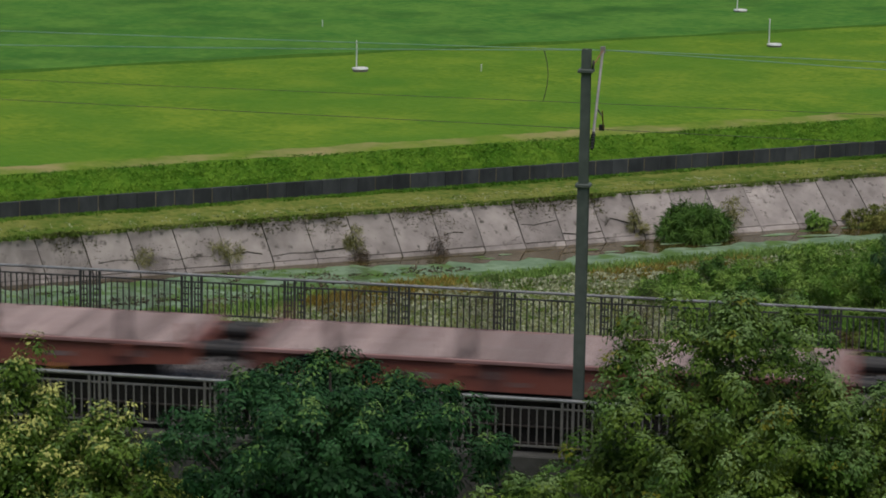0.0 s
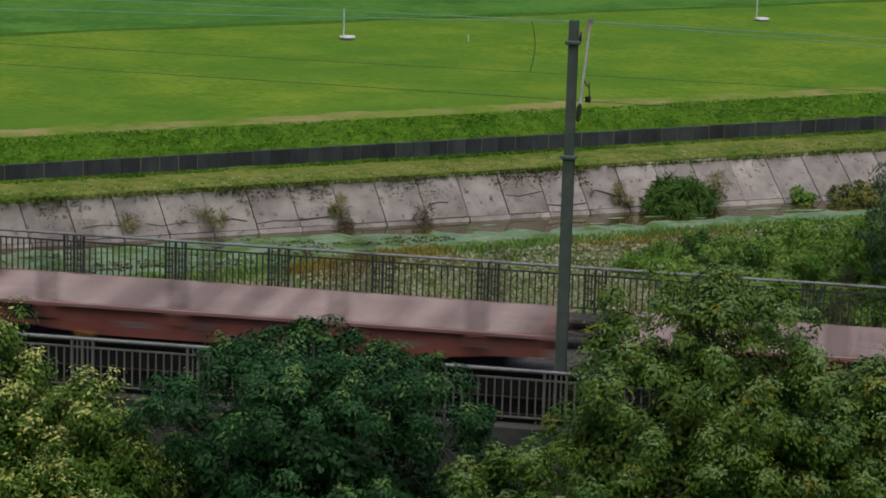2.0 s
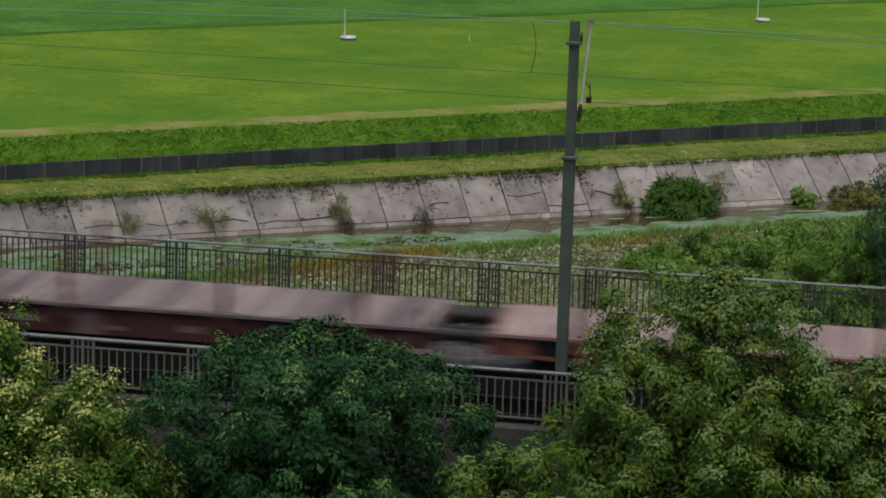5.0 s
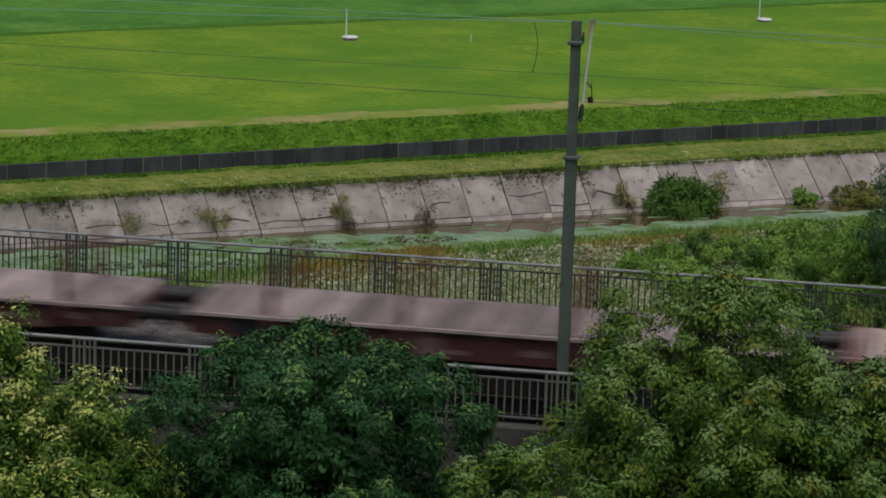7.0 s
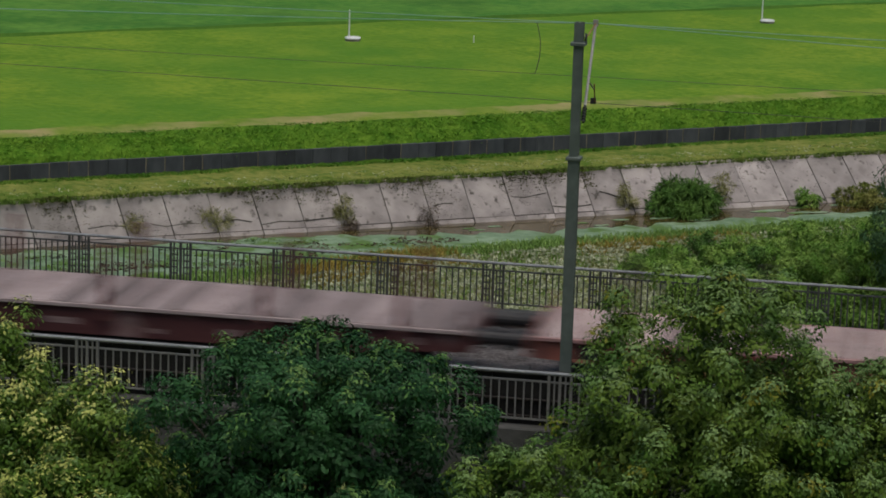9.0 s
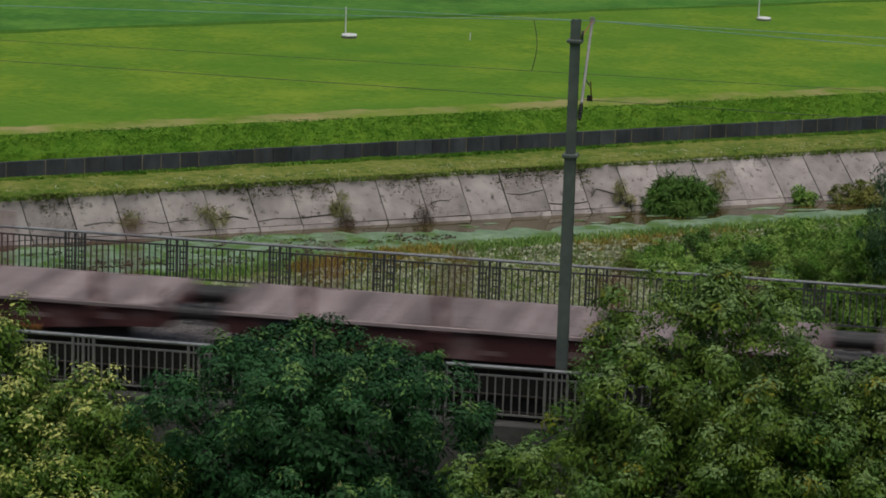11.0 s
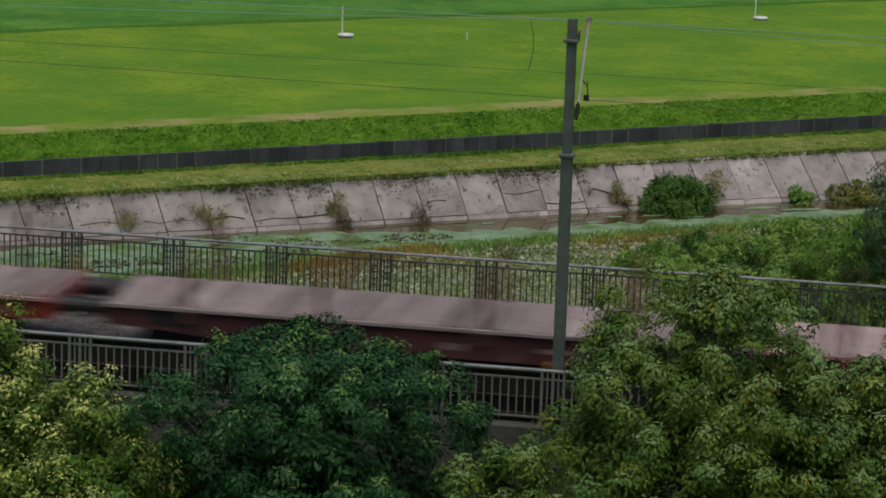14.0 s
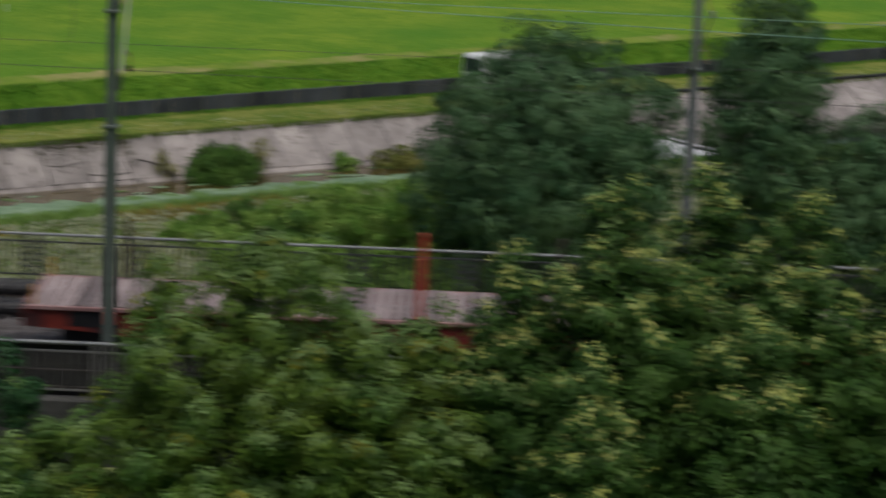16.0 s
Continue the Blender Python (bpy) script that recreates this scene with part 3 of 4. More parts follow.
mast(-7.0, 54.2, 7.93, 0.0, M_MAST, "dark green steel catenary mast behind the bridge railing", 2.8, 5.95, 7.56, 5.93)
mast(5.1, 64.6, 8.0, 180.0, M_MAST_GREY, "galvanised grey catenary mast beyond the far track", 3.6, 5.2, 7.05, 5.88)


def wire(name, y, z, r, mat, sag, label, fall=0.0):
    xs = np.arange(-187, 174, 3.0)
    pts = []
    for x in xs:
        u = ((x + 7.0) / 60.0) % 1.0
        pts.append((x, y, z - sag * 4 * u * (1 - u) - fall * (u if u < 0.5 else u - 1) * 60))
    bm = tube(pts, r)
    return tagged(new(name, mesh_of(name, bm, mat)), label, "wire")


wire("contact_wire", 57.0, 5.93, 0.0065, M_WIRE, 0.0, "dark contact wire above the near track", 0.008)
wire("contact_wire", 61.0, 5.88, 0.0055, M_WIRE, 0.0, "dark contact wire above the far track")
wire("messenger_wire", 57.0, 7.57, 0.0095, M_COPPER, 0.55, "green copper messenger wire above the near track")
wire("messenger_wire", 61.0, 7.06, 0.0095, M_COPPER, 0.1, "green copper messenger wire above the far track")


def dropper(x, y, z0, z1, bow):
    pts = [(x + bow * math.sin(math.pi * i / 8), y, z0 + (z1 - z0) * i / 8) for i in range(9)]
    bm = tube(pts, 0.009)
    return tagged(new("dropper", mesh_of("dropper", bm, M_WIRE)), "thin dark dropper between messenger and contact wire", "wire", group="droppers")


dropper(-8.82, 61.0, 7.02, 5.88, 0.1)


# ---------------------------------------------------------------- canal slope, flood wall
def slope_edge(u):
    return 105.5 + 0.045 * (u - 48)


def slabs():
    s = thing("canal_slope", pose(0, 0, 0), "sloping bank of weathered cracked concrete slabs", "embankment", kind="structure")
    n = 64
    du = 1.885
    rnd = random.Random(7)
    for i in range(n):
        u0 = 3.83 + i * du
        for row, (f0, f1) in enumerate(((0.0, 0.22), (0.22, 1.0))):
            v = []
            lift = rnd.uniform(0.05, 0.085)
            tilt = rnd.uniform(-0.02, 0.02)
            for u, f in ((u0 + 0.015, f0), (u0 + du - 0.03, f0), (u0 + du - 0.03, f1 - 0.012), (u0 + 0.015, f1 - 0.012)):
                u += (1 - f) * float(np.interp(u, (20, 36, 52), (0.55, 0.35, 0.0)))
                vv = 103.75 + (slope_edge(u) - 103.75) * f
                zz = -8.3 + (-6.3 + 8.3) * f
                v.append(np.array(canal(u, vv, zz)))
            nrm = np.cross(v[1] - v[0], v[3] - v[0])
            nrm /= np.linalg.norm(nrm)
            c = sum(v) / 4
            top = [p + nrm * (lift + (tilt if j in (1, 2) else 0)) - c for j, p in enumerate(v)]
            bot = [p - nrm * 0.1 - c for p in v]
            f = [(0, 1, 2, 3), (0, 4, 5, 1), (1, 5, 6, 2), (2, 6, 7, 3), (3, 7, 4, 0)]
            part("slab", raw("slab", top + bot, f, [M_CONCRETE]), None, s, at=pose(*c))
    return s


def flood_wall():
    w = thing("flood_wall", pose(0, 0, 0), "low dark concrete panel wall below a grassy bank", "wall", kind="structure")
    rnd = random.Random(3)
    k = 0.055
    ang = 33.8 + math.degrees(math.atan(k))
    panel = mesh_of("panel", boxed(0.02, 0.80, -0.07, 0.07, -0.9, 0.0, bevel=0.01), M_WALL)
    joint = mesh_of("joint", boxed(-0.02, 0.02, -0.055, 0.05, -0.9, -0.012), M_WALL_JOINT)
    dark = mesh_of("joint", boxed(-0.02, 0.02, -0.05, 0.05, -0.9, -0.02), M_WALL)
    for i in range(150):
        u = 0 + i * 0.82
        p = canal(u, 109.0 + k * (u - 48), -5.5)
        part("panel", panel, None, w, at=pose(*p[:2], -5.5 + rnd.uniform(-0.012, 0.012), 0, 0, ang))
        part("joint", joint if rnd.random() < 0.5 else dark, None, w, at=pose(*p, 0, 0, ang))
    return w


def coping():
    """A dark coping along the slab edge past the weir."""
    bm = tube([canal(u, slope_edge(u) + 0.02, -6.16) for u in np.arange(74, 126, 4.0)], 0.09, 6)
    tagged(new("trim", mesh_of("trim", bm, M_BLACK)), "dark coping along the top of the concrete slope", "coping", kind="structure")


slabs()
coping()
flood_wall()


# ---------------------------------------------------------------- plants
def crown_clumps(rng, n, w, h, base, flat, top_w, depth, dome=0.0):
    """Clump centres and outward directions over a bulging crown; top_w: how wide it stays towards its top; dome: how far the top is pressed flat."""
    d = rng.normal(size=(n, 3))
    d /= np.linalg.norm(d, axis=1, keepdims=True)
    ph = rng.uniform(0, 6.28, 6)
    bulge = 1 + 0.07 * np.sin(3 * np.arctan2(d[:, 1], d[:, 0]) + 4 * d[:, 2] + ph[0]) + 0.06 * np.sin(5 * np.arctan2(d[:, 1], d[:, 0]) - 6 * d[:, 2] + ph[1]) + 0.04 * np.sin(11 * d[:, 2] + ph[2])
    r = (np.abs(d) ** flat).sum(1) ** (-1 / flat) * bulge * (1 - depth * rng.random(n) ** 2)
    p = d * r[:, None] * np.array((w, w, h / 2))
    over = p[:, 2] - 0.74 * h / 2
    p[:, 2] -= np.where(over > 0, over * dome, 0)
    up = np.clip(p[:, 2] / (h / 2), -1, 1.1)
    shrink = np.where(up > 0, 1 - (1 - top_w) * up, 1 - 0.25 * np.abs(up) ** 2)
    p[:, :2] *= shrink[:, None]
    p[:, 2] += base + h / 2
    return p, d


def clump_leaves(rng, p, d, radius, per, leaf, up, spread=0.26):
    """Leaves over the outer, upper skin of each clump."""
    n = len(p) * per
    rr = np.repeat(radius * rng.uniform(0.6, 1.3, (len(p), 1)), per, 0)
    out = np.repeat(d, per, 0) * 0.75 + np.array((0, 0, up)) + rng.normal(size=(n, 3)) * 0.75
    out /= np.linalg.norm(out, axis=1, keepdims=True)
    pos = np.repeat(p, per, 0) + out * rr * rng.uniform(0.55, 1.05, (n, 1)) * np.array((1, 1, 0.75))
    normal = out + np.array((0, 0, 0.3)) + rng.normal(size=(n, 3)) * spread
    normal /= np.linalg.norm(normal, axis=1, keepdims=True)
    x = out + rng.normal(size=(n, 3)) * 0.5 + np.array((0, 0, -0.35))
    x -= normal * (x * normal).sum(1, keepdims=True)
    x /= np.linalg.norm(x, axis=1, keepdims=True)
    y = np.cross(normal, x)
    l = leaf[0] * rng.uniform(0.6, 1.3, (n, 1))
    w = leaf[1] * rng.uniform(0.7, 1.3, (n, 1))
    return np.stack([pos, pos + x * l * 0.5 + y * w * 0.5 - normal * 0.06 * l, pos + x * l - normal * 0.22 * l, pos + x * l * 0.5 - y * w * 0.5 - normal * 0.06 * l], 1)


def tree(name, x, y, top, w, crown_h, mat, label, seed, clumps=420, radius=0.36, per=150, leaf=(0.088, 0.042), flat=2.3, top_w=0.6, up=0.45, tips=(), spire=0.0, zground=-7.6, limbs=14, depth=0.45, dome=0.0, bloom=0.0):
    rng = np.random.default_rng(seed)
    t = thing(name, pose(x, y, zground), label, "tree", group="trees")
    h = top - zground
    cb = h - crown_h
    p, d = crown_clumps(rng, clumps, w, crown_h, cb, flat, top_w, depth, dome)
    if spire:
        k = 14
        sp = np.stack([rng.normal(size=k) * 0.12, rng.normal(size=k) * 0.12, h - 0.3 + spire * rng.random(k)], 1)
        p, d = np.concatenate([p, sp]), np.concatenate([d, np.tile((0, 0, 1.0), (k, 1))])
    bm = B()
    rod(bm, (0, 0, -0.2), (0.05, 0, cb + crown_h * 0.3), 0.05 * w + 0.1, 0.03 * w + 0.06, 10)
    rod(bm, (0.05, 0, cb + crown_h * 0.295), (0, 0, h - 0.5), 0.03 * w + 0.06, 0.02, 8)
    part("trunk", bm, M_BARK, t)
    for i in range(limbs):
        e = Vector(p[i * len(p) // limbs % clumps]) * 1.0
        e = Vector((e.x * 0.9, e.y * 0.9, e.z))
        st = Vector((0.03, 0, max(cb * 0.8, min(e.z - 0.6, cb + crown_h * 0.08 + (e.z - cb) * 0.4))))
        mid = st.lerp(e, 0.5) + Vector((0, 0, 0.1 * w))
        bm = B()
        rod(bm, st, mid, 0.075, 0.045, 6)
        rod(bm, mid, e, 0.045, 0.012, 6)
        part("limb", bm, M_BARK, t)
    q = [clump_leaves(rng, p, d, radius, per, leaf, up)]
    # the thinner inner foliage
    pi, di = crown_clumps(rng, int(clumps * 0.7), w * 0.76, crown_h * 0.78, cb + crown_h * 0.06, flat, top_w, 0.6, dome)
    q.append(clump_leaves(rng, pi, di, radius * 1.6, per // 2, (leaf[0] * 1.5, leaf[1] * 1.6), up))
    part("crown", quads("crown", np.concatenate(q), mat), mat, t)
    # young leaves and blossom; upper clumps only, so their paleness also paints top light
    for tip, share, n in tips:
        sel = (rng.random(len(p)) < share) & (d[:, 2] > -0.25) & (p[:, 2] > cb + bloom * crown_h)
        q = clump_leaves(rng, p[sel] + d[sel] * radius * 0.25 + np.array((0, 0, radius * 0.2)), d[sel], radius * 0.9, n, (leaf[0] * 1.0, leaf[1] * 1.0), up + 0.4)
        tagged(part("young_foliage", quads("young_foliage", q, tip), tip, t, "lighter young leaves and blossom, kept to the top as painted light"), kind="stuff")
    return t


LIME = ((M_LEAF_BLOSSOM, 0.75, 38), (M_LEAF_OLIVE, 0.6, 24))
LIME_TALL = ((M_LEAF_BLOSSOM, 0.75, 26), (M_LEAF_OLIVE, 0.7, 24))
MAPLE = ((M_LEAF_YELLOW, 0.16, 60), (M_LEAF_OLIVE, 0.85, 62))
DARK = ((M_LEAF_TIP, 0.4, 30),)
tree("broadleaf_tree", -14.9, 43.6, 3.35, 1.6, 6.2, M_LEAF_LIGHT, "lime tree with pale yellow-green leaf tips", 11, tips=LIME, clumps=420, top_w=0.5, bloom=0.4)
tree("broadleaf_tree", -13.3, 43.0, 2.8, 1.6, 6.0, M_LEAF_LIGHT, "smaller lime tree with pale yellow-green leaf tips", 10, tips=LIME, clumps=400, top_w=0.6, bloom=0.4)
tree("broadleaf_tree", -9.9, 44.5, 4.1, 2.75, 8.4, M_LEAF_DARK, "round dark green broadleaf tree before the bridge", 12, tips=DARK, flat=3.4, top_w=0.88, dome=0.7, leaf=(0.105, 0.042), clumps=720, depth=0.4, per=160, radius=0.35, bloom=0.35)
tree("broadleaf_tree", -3.2, 44.0, 4.75, 2.7, 7.9, M_LEAF_MID, "broad olive-green maple tree before the bridge", 13, tips=MAPLE, top_w=0.92, spire=0.55, clumps=820, flat=2.3, depth=0.42, radius=0.37, per=165, bloom=0.5)
tree("broadleaf_tree", -6.35, 42.4, 2.2, 1.85, 5.6, M_LEAF_MID, "low olive-green maple tree before the bridge", 14, tips=MAPLE, clumps=300, top_w=0.62)
tree("broadleaf_tree", -0.6, 44.2, 3.6, 1.9, 6.4, M_LEAF_MID, "green maple tree in a row before the bridge", 15, tips=MAPLE, clumps=460, top_w=0.6)
tree("broadleaf_tree", 1.0, 44.6, 4.0, 1.3, 6.4, M_LEAF_DARK, "dark green lime tree in a row before the bridge", 17, tips=DARK, clumps=280, top_w=0.5)
TALL_LABEL = "tall lime tree with pale blossom before the bridge"
tree("broadleaf_tree", 2.45, 44.0, 6.4, 1.65, 6.9, M_LEAF_LIME, TALL_LABEL, 16, tips=LIME_TALL, bloom=0.66, clumps=300, top_w=0.38, flat=2.0)
tree("broadleaf_tree", 3.95, 44.9, 6.15, 1.3, 6.2, M_LEAF_LIME, TALL_LABEL, 18, tips=LIME_TALL, bloom=0.66, clumps=240, top_w=0.4, flat=2.0)
tree("broadleaf_tree", 5.3, 44.0, 6.2, 1.5, 6.7, M_LEAF_LIME, TALL_LABEL, 19, tips=LIME_TALL, bloom=0.66, clumps=280, top_w=0.4, flat=2.0)
tree("broadleaf_tree", 7.2, 44.5, 5.6, 1.7, 6.4, M_LEAF_LIME, TALL_LABEL, 27, tips=LIME_TALL, bloom=0.66, clumps=280, top_w=0.4, flat=2.0)
tree("broadleaf_tree", 0.85, 44.3, 4.95, 0.95, 5.4, M_LEAF_LIME, "narrow lime tree with pale blossom before the bridge", 28, tips=LIME_TALL, bloom=0.6, clumps=170, top_w=0.45)
SLENDER_LABEL = "slender lime tree with pale blossom before the bridge"
tree("broadleaf_tree", 2.0, 41.6, 3.9, 1.15, 7.0, M_LEAF_LIME, SLENDER_LABEL, 20, tips=LIME_TALL, bloom=0.7, clumps=200, top_w=0.4)
tree("broadleaf_tree", 4.5, 42.4, 4.75, 1.25, 6.0, M_LEAF_LIME, SLENDER_LABEL, 26, tips=LIME_TALL, bloom=0.7, clumps=220, top_w=0.45)
tree("broadleaf_tree", 0.4, 41.4, 1.5, 1.5, 5.4, M_LEAF_DARK, "low dark green tree in a row before the bridge", 25, tips=DARK, clumps=260, top_w=0.6)

WILLOW = dict(radius=0.55, leaf=(0.26, 0.045), up=-0.05, depth=0.6)
tree("willow_tree", 2.8, 95.0, 1.95, 4.5, 9.4, M_LEAF_WILLOW, "wide grey-green willow tree beside the canal", 21, clumps=660, per=95, flat=2.2, top_w=0.74, limbs=18, **WILLOW)
tree("willow_tree", 10.2, 96.0, 4.4, 2.1, 11.8, M_LEAF_WILLOW, "tall narrow grey-green willow tree beside the canal", 22, clumps=340, per=80, top_w=0.6, **WILLOW)
tree("willow_tree", 14.2, 96.0, -0.6, 2.4, 6.6, M_LEAF_WILLOW, "low grey-green willow tree beside the canal", 23, clumps=260, per=80, top_w=0.7, **WILLOW)


def bush(name, x, y, z, w, h, mat, label, seed, clumps=60, leaf=(0.16, 0.06), group="bushes", radius=0.28, per=60):
    rng = np.random.default_rng(seed)
    t = thing(name, pose(x, y, z), label, "bush", group=group)
    p, d = crown_clumps(rng, clumps, w, h * 1.2, -h * 0.25, 2.2, 0.7, 0.7)
    p[:, 2] = np.maximum(p[:, 2], 0.05)
    for i in range(6):
        part("stem", rodded((p[i][0] * 0.2, p[i][1] * 0.2, -0.06), tuple(p[i]), 0.03, 0.01, sides=5), M_BARK, t)
    q = clump_leaves(rng, p, d, radius, per, leaf, 0.5, 0.6)
    part("foliage", quads("foliage", q, mat), mat, t)
    return t


def blades(rng, pts, height, width, per, lean, mat, name, label, category):
    n = len(pts) * per
    c = np.repeat(pts, per, 0) + np.concatenate([rng.normal(size=(n, 2)) * 0.1, np.zeros((n, 1))], 1)
    a = rng.uniform(0, 2 * math.pi, n)
    side = np.stack([np.cos(a), np.sin(a), np.zeros(n)], 1)
    b = rng.uniform(0, 2 * math.pi, n)
    tip = np.stack([np.cos(b), np.sin(b), np.zeros(n)], 1) * lean * rng.uniform(0.2, 1.2, (n, 1))
    h = height * rng.uniform(0.5, 1.25, (n, 1))
    up = np.array((0, 0, 1.0))
    w = width * rng.uniform(0.7, 1.3, (n, 1))
    q = np.stack([c - side * w, c + side * w, c + side * w * 0.2 + tip * h + up * h, c - side * w * 0.2 + tip * h + up * h], 1)
    ob = new(name, quads(name, q, mat))
    return tagged(ob, label, category, kind="stuff")


def strip(rng, n, u0, u1, v0, v1, k, z):
    u = rng.uniform(u0, u1, n)
    f = rng.random(n)
    v = v0 + (v1 - v0) * f + k * (u - 48)
    x = u * CU[0] + v * CV[0]
    y = u * CU[1] + v * CV[1]
    zz = np.full(n, z, float) if not callable(z) else z(f)
    return np.stack([x, y, zz], 1)


def flat_strip(rng, n, u0, u1, far, near, z):
    """Points on the river flat, between far and near metres behind the water's edge."""
    u = rng.uniform(u0, u1, n)
    v = np.array([bank(a) for a in u]) - rng.uniform(far, near, n)
    return np.stack([u * CU[0] + v * CV[0], u * CU[1] + v * CV[1], np.full(n, z, float)], 1)


RNG = np.random.default_rng(5)
blades(RNG, strip(RNG, 700, 20, 100, 105.7, 107.0, 0.05, -6.15), 0.03, 0.04, 2, 1.5, M_FLOWER, "verge_flowers", "tiny white flowers on the verge", "flowers")
blades(RNG, strip(RNG, 6000, 15, 125, 108.35, 108.95, 0.055, -6.17), 0.09, 0.025, 5, 1.4, M_BANK_BLADE, "wall_foot_grass", "rank green grass along the foot of the wall", "grass")
blades(RNG, strip(RNG, 3000, 15, 125, 105.8, 108.3, 0.05, -6.22), 0.035, 0.025, 4, 2.2, M_VERGE_BLADE, "short_grass", "short yellowish grass on the verge", "grass")
blades(RNG, strip(RNG, 6000, 15, 125, 105.25, 105.75, 0.046, -6.36), 0.13, 0.03, 5, 1.1, M_VERGE_BLADE, "verge_grass", "yellowish green grass overhanging the slab edge", "grass")
blades(RNG, flat_strip(RNG, 8500, 38, 110, 1.5, 4.0, -7.76), 0.3, 0.035, 6, 0.8, M_REED, "reeds", "lush green reeds along the near water edge", "reeds")
blades(RNG, flat_strip(RNG, 3600, 5, 38, 0.1, 3.0, -7.8), 0.2, 0.03, 5, 0.8, M_REED, "water_plants", "low green water plants along the bank", "plants")
blades(RNG, flat_strip(RNG, 15000, 5, 110, 3.0, 20, -7.66), 0.22, 0.03, 5, 0.9, M_REED, "low_plants", "low green plants on the river flat", "plants")
blades(RNG, flat_strip(RNG, 9000, 5, 110, 3.0, 16, -7.62), 0.3, 0.022, 4, 0.9, M_REED_DRY, "dry_plants", "straw-coloured dry stalks on the river flat", "plants")
blades(RNG, flat_strip(RNG, 15000, 5, 80, 3.6, 14, -7.4), 0.065, 0.05, 4, 0.8, M_FLOWER, "white_flowers", "scattered small white flowers on the river flat", "flowers")



def floating(n, u0, u1, v0, v1, at):
    """Points in patches on the water."""
    pts = []
    while len(pts) < n:
        u, v = RNG.uniform(u0, u1), RNG.uniform(v0, v1)
        if noise.noise((u * 0.3, v * 0.55, at)) + 0.4 * noise.noise((u * 1.1, v * 1.7, at + 4)) > 0.12:
            pts.append(canal(u, v, -7.97))
    return np.array(pts)


M_PADS = leaf_material("floating_leaves", (0.07, 0.15, 0.02), (0.15, 0.24, 0.05))
blades(RNG, floating(1300, 8, 43, 96.0, 103.3, 1.0), 0.03, 0.05, 5, 3.0, M_PADS, "floating_plants", "green plants floating in patches on the canal", "plants")
blades(RNG, floating(900, 8, 45, 96.0, 102.0, 6.0), 0.05, 0.06, 4, 2.0, M_STEM_BROWN, "drifted_litter", "brown drifted plant litter on the canal", "plants")


def bank_height(f):
    return np.interp(f, (0, 0.22, 0.45, 0.7, 1.0), (-5.62, -5.32, -5.1, -4.86, -4.66)) - 0.03


blades(RNG, strip(RNG, 14000, 15, 125, 109.16, 110.28, 0.055, bank_height), 0.055, 0.03, 4, 1.8, M_BANK_TUFT, "bank_grass", "rank tufted grass on the bank above the wall", "grass")
blades(RNG, strip(RNG, 2500, 15, 125, 110.2, 110.7, 0.055, -4.68), 0.05, 0.035, 4, 1.6, M_BANK_BLADE, "bank_top_grass", "green grass tufts along the bank top", "grass")
M_GOLD = leaf_material("golden_stalks", (0.24, 0.17, 0.03), (0.36, 0.27, 0.06))
blades(RNG, flat_strip(RNG, 700, 36, 43, 1.8, 5.0, -7.62), 0.3, 0.025, 5, 0.8, M_GOLD, "golden_plants", "golden yellow stalks on the river flat", "plants")
blades(RNG, flat_strip(RNG, 400, 48, 56, 3.0, 4.4, -7.62), 0.28, 0.025, 5, 0.8, M_GOLD, "ochre_plants", "ochre stalks behind the reeds", "plants")


def slope_at(u, f, lift=0.09):
    """A point on the slabs: f is 0 at the foot and 1 at the top."""
    v = 103.75 + (slope_edge(u) - 103.75) * f
    p = canal(u, v, -8.3 + 2.0 * f)
    return (p[0] + 0.4 * lift * CU[1], p[1] - 0.5 * lift, p[2] + 0.7 * lift)


def moss(n, u0, u1, power, size, mat, name, label):
    pts = []
    while len(pts) < n:
        u, f = RNG.uniform(u0, u1), RNG.random() ** power
        if noise.noise((u * 0.45, f * 1.5, 3.0)) + 0.25 * noise.noise((u * 2.0, f * 6, 9.0)) > 0.02:
            pts.append(slope_at(u, f, 0.075))
    blades(RNG, np.array(pts), size, size * 0.55, 5, 1.2, mat, name, label, "moss")


moss(1400, 24, 56, 0.6, 0.026, M_MOSS, "dark_moss", "black moss specks on the concrete slabs")
moss(260, 56, 90, 0.3, 0.03, M_MOSS, "dark_moss_specks", "black moss specks on the concrete slabs")
moss(1100, 24, 54, 0.14, 0.055, M_MOSS_GREEN, "olive_moss", "olive moss clinging below the slab edge")


def crack(points):
    bm = tube([slope_at(*a) for a in points], 0.02, 4)
    tagged(new("crack", mesh_of("crack", bm, M_MOSS)), "dark mossy crack across a concrete slab", "crack", group="slab cracks")


for c in (((53.05, 0.42), (53.4, 0.55), (53.8, 0.5), (54.3, 0.42), (54.65, 0.4)), ((33.4, 0.42), (34.0, 0.36), (34.9, 0.4), (35.6, 0.37)), ((36.2, 0.38), (37.0, 0.42), (37.6, 0.36)),
          ((38.0, 0.3), (38.8, 0.34), (39.5, 0.32), (41.2, 0.36)), ((45.6, 0.46), (46.1, 0.5), (46.5, 0.48)), ((49.2, 0.55), (49.8, 0.52), (50.9, 0.58)), ((51.0, 0.34), (51.8, 0.3), (52.8, 0.33)), ((58.8, 0.5), (59.6, 0.54), (60.2, 0.5)), ((30.8, 0.4), (31.6, 0.44), (32.4, 0.4))):
    crack(c)


